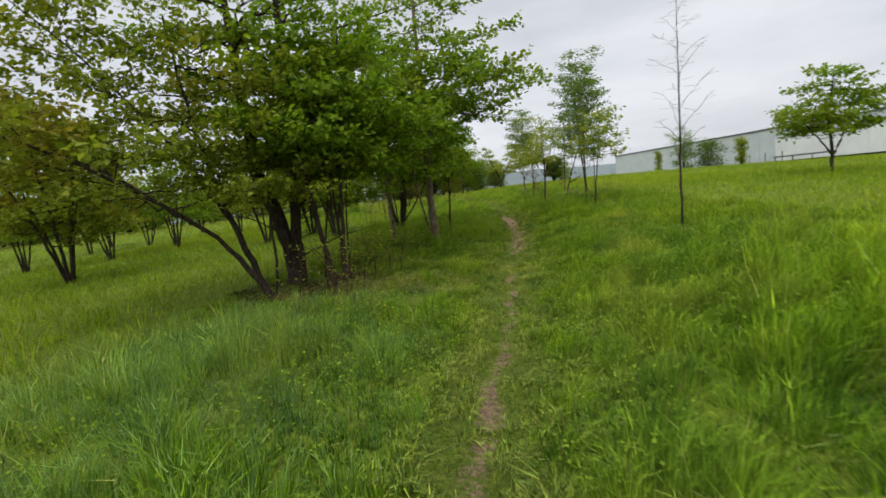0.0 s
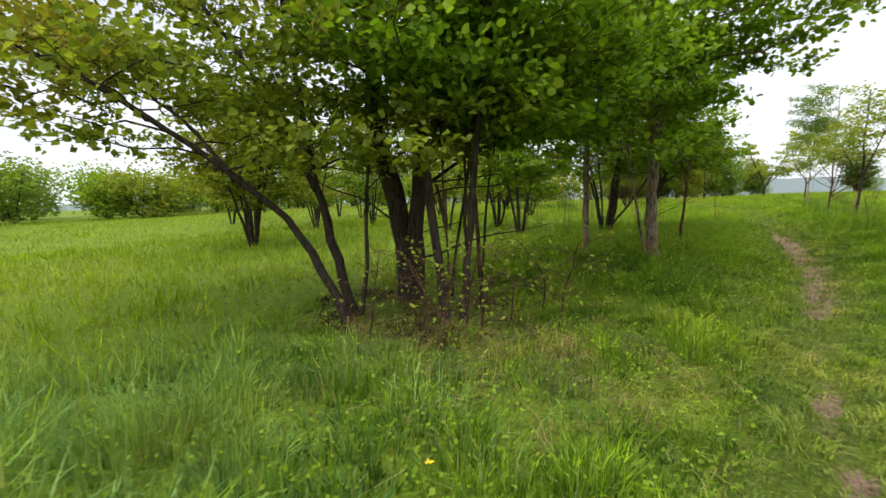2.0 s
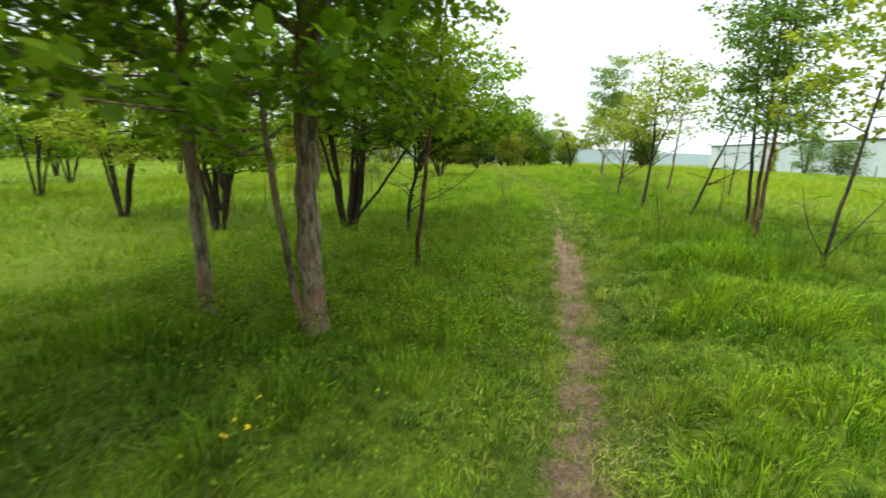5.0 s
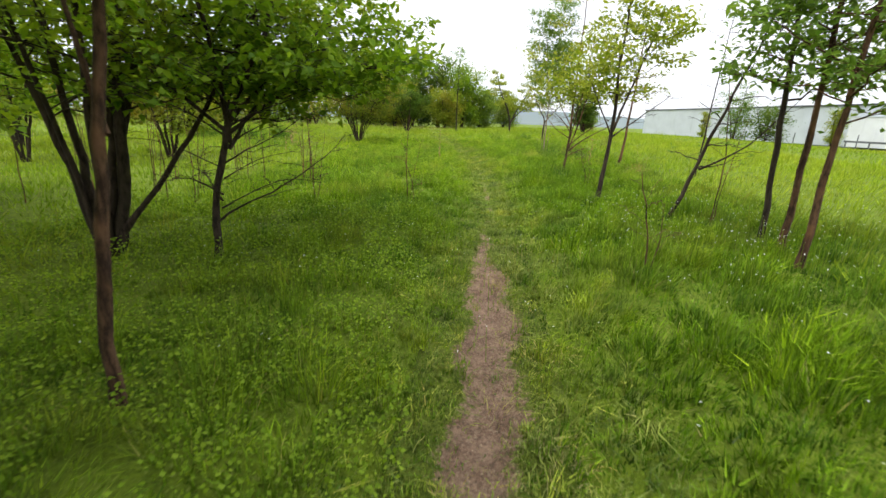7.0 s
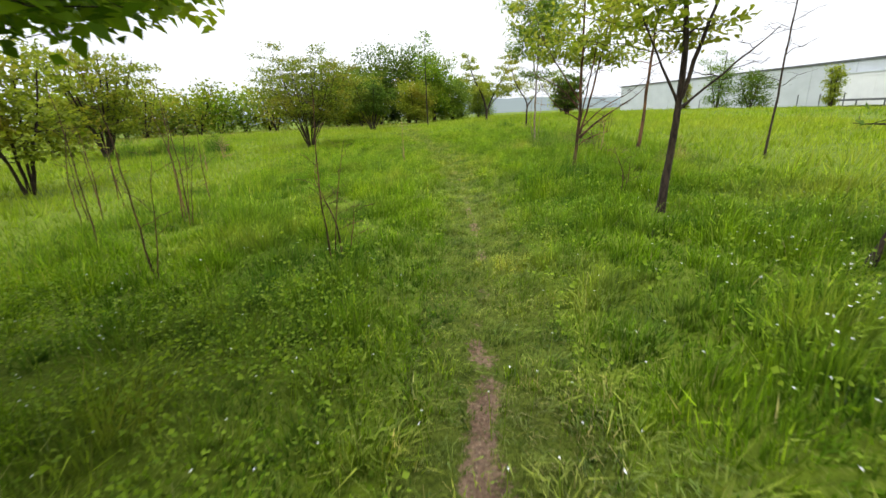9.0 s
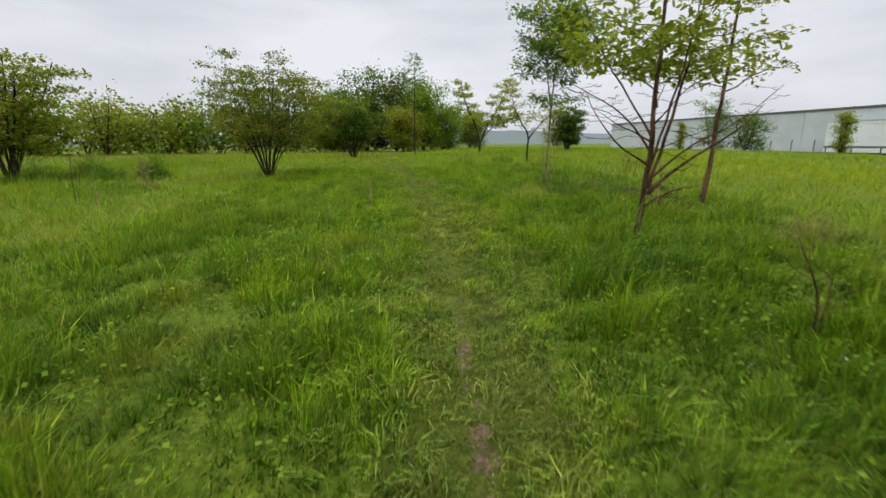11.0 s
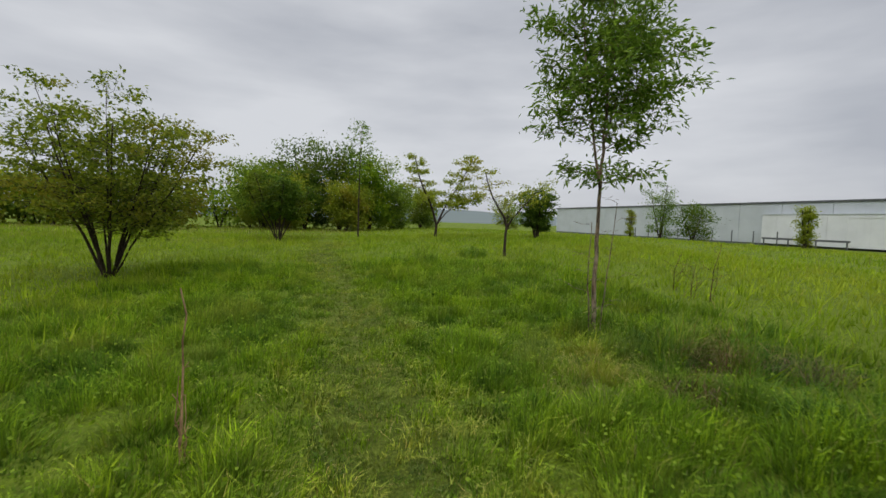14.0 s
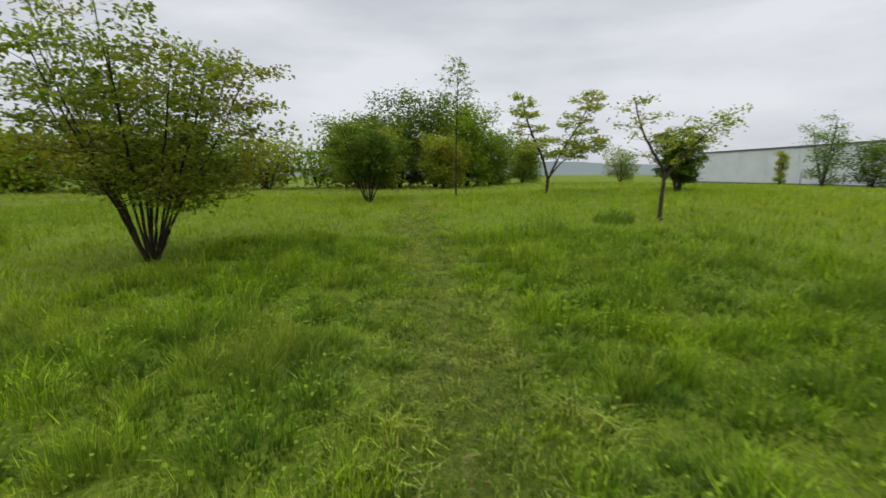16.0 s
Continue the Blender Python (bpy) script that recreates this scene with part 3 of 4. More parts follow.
tree("alder_tree", -1.6, 15.9, "dark many-stemmed alder with low dense crown", "tree",
     [([(0.1, 0, 0), (0.25, 0, 0.5), (0.3, 0.05, 1.3), (0.45, 0.1, 3.0), (0.5, 0.2, 4.8)], 0.062, 0.02)] + fan_stems(6, 3.8, 1.0, 0.048, fan) + [([(0.2, 0, 0.3), (0.6, 0.1, 0.75), (0.95, 0.2, 1.3), (1.5, 0.3, 2.2), (1.9, 0.4, 3.0)], 0.032, 0.01)],
     dict(n=11, lo=0.4, hi=1.0, length=1.7, rise=0.22), (8, 0.65, 13), (0.085, 0.65, SLIM), M_LEAF, M_BARK, 23, stem_name="stem")
def wiry(n, lo, hi, reach, lean, rng):
    """Thin bare boughs, crooked and nearly level, from a trunk that leans by the given slope."""
    out = []
    for k in range(n):
        h = lo + (hi - lo) * (k + rng.uniform(0, 0.8)) / n
        a = 2.4 * k + rng.uniform(-0.5, 0.5)
        d, q = reach * rng.uniform(0.5, 1.0), rng.uniform(-0.25, 0.25, 3)
        c, e = math.cos(a), math.sin(a)
        x0, y0 = lean[0] * h, lean[1] * h
        out.append(([(x0, y0, h), (x0 + 0.3 * d * c, y0 + 0.3 * d * e, h + 0.10 * d), (x0 + 0.62 * d * (c - q[0] * e), y0 + 0.62 * d * (e + q[0] * c), h + (0.2 + 0.3 * q[1]) * d),
                     (x0 + d * c, y0 + d * e, h + (0.38 + q[2]) * d)], 0.009 * rng.uniform(0.7, 1.2), 0.002))
    return out


tree("alder_tree", -0.45, 15.85, "small dark tree with curved trunk and low arching boughs", "tree",
     [([(0, 0, 0), (0.03, 0, 0.3), (0.0, 0.02, 0.55), (0.14, 0.02, 0.95), (0.22, 0.05, 1.4), (0.62, 0.1, 2.1), (0.9, 0.1, 3.2)], 0.04, 0.012),
      ([(0.2, 0.05, 1.2), (0.15, 0.1, 1.8), (-0.1, 0.2, 2.6), (-0.2, 0.2, 3.5)], 0.026, 0.01),
      ([(0.22, 0.05, 1.4), (0.6, 0.4, 1.85), (0.85, 0.9, 2.25), (1.0, 1.4, 2.6), (1.1, 1.7, 3.1)], 0.02, 0.007),
      ([(0.12, 0.02, 1.0), (0.0, 0.6, 1.65), (0.1, 1.2, 2.1), (0.2, 1.8, 2.8)], 0.02, 0.007),
      ([(0.2, 0.05, 1.3), (-0.4, 0.0, 1.75), (-1.1, 0.1, 2.2), (-1.7, 0.2, 2.7)], 0.02, 0.007),
      ([(0.22, 0.05, 1.3), (0.75, 0.3, 1.7), (1.3, 0.5, 1.9), (1.75, 0.7, 1.92)], 0.018, 0.005),
      ([(0.2, 0.05, 1.15), (0.35, 0.5, 1.6), (0.55, 1.1, 1.85), (0.7, 1.7, 1.9)], 0.018, 0.005),
      ([(0.03, 0, 0.42), (0.3, 0.05, 0.6), (0.55, 0.1, 0.63), (0.9, 0.2, 0.93), (1.05, 0.28, 0.98), (1.25, 0.35, 1.25)], 0.013, 0.003)] + wiry(11, 0.5, 1.6, 1.15, (0.15, 0.03), fan),
     dict(n=17, lo=0.3, hi=1.0, length=1.3, rise=0.12, sway=(0.25, 0.25)), (8, 0.6, 15), (0.09, 0.6, SLIM), M_LEAF, M_BARK, 24, keep=lambda p: p[2] > 1.66 and p[0] < 1.6 + 0.25 * (p[2] - 1.7))
tree("alder_tree", 0.2, 13.55, "slim leaning alder with reddish bark and a light leafy top", "tree",
     [([(0, 0, 0), (0.02, 0, 0.6), (0.1, 0.1, 1.5), (0.22, 0.25, 2.6), (0.3, 0.3, 3.9)], 0.036, 0.01), ([(0.1, 0.1, 1.4), (-0.15, 0.3, 2.0), (-0.4, 0.5, 2.8)], 0.016, 0.005)],
     dict(n=13, lo=0.5, hi=1.0, length=1.2, rise=0.25), (7, 0.5, 16), (0.075, 0.9, ROUND), M_LEAF, M_RED, 25, keep=lambda p: p[2] > 2.0 and p[0] < 1.0)

tree("bare_tree", 3.75, 6.9, "leafless young tree with thin upright trunk in tall grass", "tree",
     [([(0, 0, 0), (0.0, 0, 0.9), (0.02, 0, 2.0), (0.03, 0, 3.5)], 0.021, 0.004)],
     dict(n=17, lo=0.36, hi=0.97, length=0.62, rise=1.15, taper=0.28), (4, 0.3, 0), (0.05, 1, SLIM), M_RED, M_BARK, 31)
tree("alder_sapling", 4.6, 13.3, "slender sapling with forked base and leafy green top", "sapling",
     [([(0, 0, 0), (0.03, 0, 0.35), (0.16, 0, 1.3), (0.35, 0.1, 2.7)], 0.022, 0.006), ([(0.0, 0, 0.2), (0.35, 0.1, 0.5), (0.7, 0.1, 1.0)], 0.009, 0.003), ([(0, 0, 0.25), (-0.15, 0.1, 0.5), (-0.25, 0.1, 0.9)], 0.008, 0.003)],
     dict(n=14, lo=0.5, hi=1.0, length=0.95, rise=0.35), (7, 0.42, 15), (0.085, 0.7, SLIM), M_YELLOW, M_BARK, 32, stem_name="stem")
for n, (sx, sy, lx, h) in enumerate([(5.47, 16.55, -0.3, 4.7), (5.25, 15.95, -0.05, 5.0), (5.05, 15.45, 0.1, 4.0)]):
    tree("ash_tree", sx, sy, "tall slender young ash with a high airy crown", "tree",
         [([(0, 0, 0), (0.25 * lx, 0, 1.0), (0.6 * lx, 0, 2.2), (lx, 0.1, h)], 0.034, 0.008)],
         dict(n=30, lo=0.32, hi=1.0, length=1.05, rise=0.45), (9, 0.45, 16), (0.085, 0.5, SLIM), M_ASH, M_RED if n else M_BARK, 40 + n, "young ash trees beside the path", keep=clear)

# ---- saplings along the middle of the path
tree("leaning_sapling", 4.86, 17.55, "leaning young tree with rough reddish bark and bare twigs", "sapling",
     [([(0, 0, 0), (0.25, 0, 0.6), (0.42, 0.02, 1.2), (0.8, 0.05, 2.2), (1.0, 0.1, 3.1)], 0.029, 0.006), ([(0.3, 0, 0.72), (0.8, -0.1, 0.95), (1.35, -0.1, 1.6)], 0.014, 0.004)],
     dict(n=14, lo=0.2, hi=1.0, length=0.75, rise=0.3), (4, 0.3, 3), (0.07, 0.5, SLIM), M_ASH, M_BARK, 51)
tree("bare_tree", 7.7, 22.2, "thin leafless sapling with wiry upright twigs", "sapling",
     [([(0, 0, 0), (0.05, 0, 1.0), (0.1, 0, 2.2), (0.2, 0, 4.0)], 0.02, 0.004)],
     dict(n=14, lo=0.25, hi=0.95, length=0.6, rise=0.6), (3, 0.25, 0), (0.05, 1, SLIM), M_RED, M_BARK, 52)
tree("cherry_tree", 4.55, 19.5, "young cherry with forked dark trunk and light foliage", "tree",
     [([(0, 0, 0), (0.05, 0, 0.6), (0.1, 0, 1.25), (0.1, 0.05, 2.2), (0.15, 0.1, 3.5)], 0.042, 0.01), ([(0.1, 0, 1.2), (0.35, 0.05, 1.9), (0.7, 0.1, 3.0)], 0.022, 0.007), ([(0.1, 0, 1.1), (-0.2, 0, 1.6), (-0.45, 0, 2.1)], 0.015, 0.005), ([(0.1, 0, 1.1), (0.55, 0, 1.4), (1.0, 0, 1.75)], 0.014, 0.004)],
     dict(n=10, lo=0.45, hi=1.0, length=0.9, rise=0.55), (7, 0.4, 16), (0.085, 0.55, ROUND), M_YELLOW, M_BARK, 53, keep=lambda p: p[2] > 1.75)
tree("cherry_tree", 4.82, 23.05, "young cherry with reddish flaking trunk and spreading bare limbs", "tree",
     [([(0, 0, 0), (-0.03, 0, 0.25), (-0.01, 0, 0.42), (0.06, 0, 0.62), (0.05, 0, 0.95), (0.06, 0.02, 1.7), (0.1, 0.1, 3.0), (0.12, 0.1, 4.2)], 0.033, 0.007),
      ([(0.06, 0, 0.66), (0.18, 0.03, 0.95), (0.32, 0.06, 1.5), (0.5, 0.1, 2.3), (0.7, 0.2, 3.4)], 0.02, 0.006),
      ([(0.05, 0, 0.85), (0.1, -0.15, 1.3), (0.2, -0.3, 2.1), (0.25, -0.4, 3.0)], 0.013, 0.005),
      ([(0.06, 0, 0.6), (0.36, 0.05, 0.8), (0.7, 0.12, 0.98), (1.15, 0.2, 1.2), (1.45, 0.25, 1.5)], 0.02, 0.004),
      ([(0.1, 0, 0.78), (0.5, -0.05, 1.1), (0.9, -0.1, 1.25), (1.3, -0.15, 1.65)], 0.013, 0.003),
      ([(0.05, 0, 0.9), (-0.3, -0.05, 1.02), (-0.5, -0.08, 1.2), (-0.75, -0.1, 1.6)], 0.012, 0.003),
      ([(0.05, 0, 1.05), (-0.3, 0.05, 1.45), (-0.6, 0.08, 1.55), (-0.9, 0.1, 1.75)], 0.012, 0.003),
      ([(0.05, 0, 1.2), (-0.2, 0.15, 1.6), (-0.5, 0.3, 2.1), (-0.7, 0.4, 2.7)], 0.014, 0.004),
      ([(0.0, 0, 0.44), (0.2, -0.02, 0.52), (0.42, -0.03, 0.6)], 0.013, 0.009)] + wiry(5, 0.95, 1.7, 0.9, (0.05, 0), fan),
     dict(n=8, lo=0.42, hi=1.0, length=0.95, rise=0.5), (6, 0.42, 11), (0.095, 0.5, ROUND), M_YELLOW, M_RED, 54, keep=lambda p: p[2] > 2.05)
tree("cherry_tree", 7.08, 25.4, "slim young cherry with pale foot and high foliage", "tree",
     [([(0, 0, 0), (0.08, 0, 0.7), (0.15, 0, 1.8), (0.3, 0.1, 4.2)], 0.042, 0.01)],
     dict(n=17, lo=0.4, hi=1.0, length=1.15, rise=0.5), (7, 0.45, 12), (0.085, 0.5, SLIM), M_OLIVE, M_RED, 55)
tree("ash_tree", 5.4, 28.5, "slender young ash with drooping feathery dark green leaves", "tree",
     [([(0, 0, 0), (-0.01, 0.05, 0.7), (0.03, 0.1, 1.4), (0.07, 0.15, 1.95)], 0.031, 0.019),
      ([(0.06, 0.14, 1.9), (0.12, 0.2, 2.6), (0.22, 0.3, 3.6), (0.3, 0.4, 5.3)], 0.021, 0.006), ([(0.06, 0.14, 1.85), (-0.06, 0.2, 2.6), (-0.15, 0.3, 3.5), (-0.3, 0.3, 4.8)], 0.017, 0.005),
      ([(0.1, 0.18, 2.4), (0.3, 0.2, 3.0), (0.6, 0.3, 3.8)], 0.012, 0.004), ([(-0.06, 0, 0), (-0.14, -0.03, 0.7), (-0.1, 0, 1.35)], 0.01, 0.004), ([(0.08, 0.02, 0), (0.14, 0.0, 0.8), (0.22, 0, 1.6)], 0.009, 0.004)],
     dict(n=23, lo=0.12, hi=1.0, length=0.9, rise=0.4), (9, 0.42, 18), (0.1, 0.32, SLIM), M_ASH, M_PALE, 56, keep=lambda p: p[2] > 2.45)

# ---- meadow trees and shrubs ahead
tree("hawthorn_bush", -2.6, 33.8, "wide hawthorn bush with many fanned stems and ragged crown", "bush",
     fan_stems(12, 3.5, 1.9, 0.034, fan) + fan_stems(5, 4.1, 2.0, 0.022, fan), dict(n=12, lo=0.29, hi=1.0, length=1.5, rise=0.24), (8, 0.55, 12), (0.085, 0.62, SLIM), M_HAW, M_BARK, 61, stem_name="stem")
tree("crab_apple", 7.05, 37.0, "small sparse crab apple with thin trunk and spreading twigs", "tree",
     [([(0, 0, 0), (0.0, 0, 0.6), (0.05, 0, 1.1), (-0.5, 0, 1.9), (-0.75, 0, 2.7)], 0.05, 0.012), ([(0.04, 0, 1.0), (0.5, 0.1, 1.5), (0.9, 0.1, 1.9), (1.25, 0.1, 2.3)], 0.03, 0.008)],
     dict(n=12, lo=0.42, hi=1.0, length=0.8, rise=0.3), (6, 0.35, 9), (0.08, 0.6, SLIM), M_YELLOW, M_BARK, 62)
tree("cherry_tree", 6.5, 47.3, "small spreading cherry with yellow-green leaves", "tree",
     [([(0, 0, 0), (0.05, 0, 0.7), (-0.2, 0, 1.6), (-0.9, 0.1, 3.1), (-1.2, 0.1, 4.3)], 0.08, 0.02), ([(0.05, 0, 0.7), (0.5, 0, 1.7), (1.3, 0, 3.0), (2.0, 0, 4.4)], 0.06, 0.015), ([(0.05, 0, 0.8), (0.8, 0.2, 1.6), (2.2, 0.2, 2.2)], 0.035, 0.01)],
     dict(n=12, lo=0.35, hi=1.0, length=1.2, rise=0.4), (8, 0.55, 20), (0.13, 0.6, SLIM), M_YELLOW, M_BARK, 63)
tree("evergreen_bush", 12.0, 46.5, "round dark green bush on a short stem", "bush",
     fan_stems(8, 2.7, 1.0, 0.05, fan), dict(n=12, lo=0.2, hi=1.0, length=0.8, rise=0.35), (7, 0.35, 15), (0.12, 0.6, SLIM), M_DEEP, M_BARK, 64, stem_name="stem")
tree("hawthorn_bush", -1.3, 45.3, "dark fan-shaped hawthorn bush in the grass", "bush",
     fan_stems(9, 3.1, 1.6, 0.05, fan), dict(n=12, lo=0.38, hi=1.0, length=0.85, rise=0.3), (7, 0.4, 14), (0.12, 0.6, SLIM), M_DEEP, M_BARK, 65, stem_name="stem")
tree("poplar_tree", 2.35, 47.5, "thin young poplar with a light airy top", "tree",
     [([(0, 0, 0), (0.0, 0, 2.0), (0.05, 0, 4.0), (0.1, 0, 6.0)], 0.05, 0.01)],
     dict(n=18, lo=0.62, hi=1.0, length=0.9, rise=0.8), (5, 0.4, 7), (0.13, 0.6, SLIM), M_ASH, M_BARK, 66)
tree("hawthorn_bush", -10.7, 33.6, "broad hawthorn with dark stems and olive leaves", "bush",
     fan_stems(8, 4.2, 1.9, 0.07, fan), dict(n=13, lo=0.25, hi=1.0, length=1.6, rise=0.25), (7, 0.55, 14), (0.12, 0.7, SLIM), M_OLIVE, M_BARK, 67, stem_name="stem")
tree("field_maple", 11.9, 13.5, "small spreading tree with layered yellow-green crown", "tree",
     [([(0, 0, 0), (0.05, 0, 0.6), (-0.1, 0, 1.6), (0.1, 0, 3.1)], 0.055, 0.013), ([(0.05, 0, 0.5), (0.4, 0, 1.2), (0.9, 0, 2.4)], 0.035, 0.01), ([(0.03, 0, 0.6), (-0.5, 0.1, 1.3), (-1.0, 0.1, 1.9)], 0.028, 0.008)],
     dict(n=15, lo=0.36, hi=1.0, length=1.25, rise=0.15), (8, 0.5, 18), (0.11, 0.7, SLIM), M_LEAF, M_BARK, 68)

# ---- open scrub to the left of the start
scrub = np.random.default_rng(31)
tree("hazel_bush", -9.75, 11.2, "large yellowing hazel bush with orange-tinged leaves on bare stems", "bush",
     fan_stems(8, 4.3, 1.7, 0.05, scrub), dict(n=15, lo=0.3, hi=1.0, length=1.8, rise=0.2), (8, 0.6, 15), (0.1, 0.8, ROUND), M_OLIVE, M_BARK, 199, "hazel bushes on the meadow", stem_name="stem")
for n, (sx, sy, h, mat) in enumerate([(-18.0, 22.2, 4.0, 0), (-15.3, 15.8, 4.2, 0), (-12.8, 16.7, 4.8, 2), (-11.4, 18.6, 4.8, 0), (-6.6, 16.3, 4.9, 2), (-5.3, 17.6, 4.6, 0),
                                      (-3.8, 15.4, 4.6, 0), (-15.8, 23.5, 4.2, 1), (-21, 19, 4.0, 2), (-8.6, 22.5, 4.8, 0), (-20.5, 27, 4.5, 0), (-12, 26, 4.0, 2), (-26, 24, 4.4, 1), (-6.2, 24.5, 3.4, 1), (-17, 31, 4.4, 0)]):
    tree("hazel_bush", sx, sy, ("green leafy hazel bush on several thin stems", "yellowing hazel bush with orange-tinged leaves", "light green hazel bush with upright stems")[mat], "bush",
         fan_stems(5, h * 0.9, 1.2, 0.045, scrub), dict(n=12, lo=0.3, hi=1.0, length=1.45, rise=0.2), (6, 0.5, 13), (0.12, 0.75, SLIM), (M_LEAF, M_OLIVE, M_YELLOW)[mat], M_BARK, 200 + n, "hazel bushes on the meadow", stem_name="stem")

# ---- far tree lines
belt = np.random.default_rng(55)


def far_tree(x, y, h, w, mat, label, seed, group, dense=6, broad=1.2, twigs=6):
    r = np.random.default_rng(seed)
    stems = fan_stems(4, 0.9 * h, 0.4 * w, 0.04 + 0.01 * h, r)
    return tree("belt_tree", x, y, label, "tree", stems, dict(n=10, lo=0.07, hi=1.0, length=0.42 * w, rise=0.3), (twigs, 0.22 * w, dense), (broad * (0.034 * w + 0.1), 0.75, SLIM), mat, M_BARK, seed, group, far=True)


KINDS = ((M_FAR, "dense green tree in the far belt"), (M_YELLOW, "light yellow-green tree in the far belt"), (M_OLIVE, "olive-green leafy tree in the far belt"), (M_LEAF, "fresh green tree in the far belt"))
for n in range(40):
    q = n / 39
    sx, sy = -70 + 66 * q + belt.uniform(-1.5, 1.5), 50 + 19 * q + belt.uniform(-4, 4)
    far_tree(sx, sy, belt.uniform(3.8, 6.0), belt.uniform(4.5, 6.5), *KINDS[n % 4], 300 + n, "far tree belt")
for n in range(22):
    sx, sy = -50 - 12 * (n % 2) + belt.uniform(-3, 3), 8 + 2.1 * n + belt.uniform(-1.5, 1.5)
    far_tree(sx, sy, belt.uniform(4.8, 6.6), belt.uniform(5.5, 7.5), *KINDS[(0, 2, 3)[n % 3]], 440 + n, "far tree belt", 9)
for n, (sx, sy, h, w, k) in enumerate([(-5.6, 62, 6.6, 5.5, 0), (-2.6, 65, 8.0, 6.0, 3), (0.4, 66, 8.6, 6.0, 3), (3.2, 64, 7.4, 5.0, 2), (-4.0, 60, 5.0, 4.5, 1), (5.2, 66, 4.8, 4.2, 0), (8.6, 70, 4.4, 4.0, 0), (1.2, 61, 4.6, 4.0, 1)]):
    far_tree(sx, sy, h, w, (M_FAR, M_OLIVE, M_LEAF, M_DEEP)[k], "tall leafy tree in the grove on the crest", 350 + n, "grove on the crest", 26, 0.75, 10)
for n, (sx, sy, h, w, mat, label) in enumerate([(38.5, 78, 5.2, 1.4, M_YELLOW, "narrow light green young tree before the warehouse"), (34.0, 50.0, 3.8, 1.3, M_YELLOW, "narrow light green young tree before the warehouse"),
                                                (42.0, 76.5, 8.6, 4.2, M_ASH, "loose grey-green tree before the warehouse"), (44.5, 73.5, 5.4, 5.0, M_DEEP, "round dark green tree before the warehouse"),
                                                (23, 84, 4.4, 4.0, M_FAR, "small round tree near the warehouse end")]):
    far_tree(sx, sy, h, w, mat, label, 370 + n, "trees before the warehouse", 16, 0.8, 7)
for n in range(18):
    a = 2.0 + 2.9 * n / 17
    sx, sy = 60 * math.sin(a) - 5, 10 + 55 * math.cos(a)
    far_tree(sx, sy, belt.uniform(4, 6), belt.uniform(4, 6), (M_FAR, M_LEAF)[n % 2], "leafy tree at the meadow's edge", 400 + n, "meadow edge trees", 4, 1.4, 4)

# ---- sticks, stalks and flowers
twig = np.random.default_rng(71)
for n, (sx, sy, h) in enumerate([(1.19, 18.9, 1.5), (1.3, 18.95, 0.75), (-1.3, 21.2, 1.5), (-3.2, 19.2, 1.6), (-2.5, 19.3, 1.5), (-0.3, 18.7, 1.6), (-1.0, 20.7, 1.5), (-2.0, 18.2, 1.4), (-3.6, 20.4, 1.7),
                                 (-2.9, 17.5, 1.3), (5.3, 17.3, 1.9), (8.1, 29.7, 0.95), (8.3, 30.8, 0.7), (8.0, 30.0, 0.6), (-4.66, 27.9, 1.3), (5.6, 24.2, 0.8), (3.6, 15.3, 0.85), (4.6, 20.6, 0.6)]):
    tree("bare_shoot", sx, sy, "thin bare brown shoot standing in the grass", "sapling",
         [([(0, 0, 0), (twig.uniform(-0.05, 0.05), 0, 0.4 * h), (twig.uniform(-0.2, 0.2), twig.uniform(-0.1, 0.1), h)], 0.009, 0.003), ([(0.03, 0, 0), (0.12, 0.03, 0.4 * h), (0.2 + twig.uniform(-0.1, 0.1), 0.05, 0.7 * h)], 0.006, 0.002)],
         dict(n=5, lo=0.3, hi=0.95, length=0.3, rise=0.9), (1, 0.12, 0), (0.05, 1, SLIM), M_RED, M_RED, 500 + n, "bare shoots on the meadow", stem_name="stem")
for n in range(24):
    sx, sy, h = twig.uniform(-6.0, -1.2), twig.uniform(17.2, 23.5), twig.uniform(0.9, 1.9)
    tree("bare_shoot", sx, sy, "thin bare brown shoot standing in the grass", "sapling",
         [([(0, 0, 0), (twig.uniform(-0.06, 0.06), 0, 0.5 * h), (twig.uniform(-0.15, 0.15), twig.uniform(-0.1, 0.1), h)], 0.009, 0.003)],
         dict(n=5, lo=0.35, hi=0.95, length=0.35, rise=1.0), (1, 0.12, 1), (0.05, 0.7, SLIM), M_OLIVE, M_RED, 560 + n, "bare shoots on the meadow", stem_name="stem")
for sx, sy, h, n in ((1.54, 26.35, 1.06, 1), (-3.9, 27.4, 0.6, 2)):
    tree("dead_stalk", sx, sy, "upright dry reddish-brown weed stalk", "dead plant",
         [([(0, 0, 0), (0.005, 0, 0.4 * h), (0.015, 0.01, h)], 0.009, 0.004), ([(0.012, 0, 0), (-0.03, 0, 0.3), (-0.02, 0.01, 0.5 * h)], 0.006, 0.002), ([(0.0, 0.01, 0), (0.03, 0, 0.25), (0.025, 0.01, 0.4 * h)], 0.005, 0.002)],
         dict(n=4, lo=0.2, hi=0.6, length=0.06, rise=2.5), (1, 0.04, 0), (0.05, 1, SLIM), M_RED, M_STALK, 530 + n, "dead stalks", stem_name="stem")


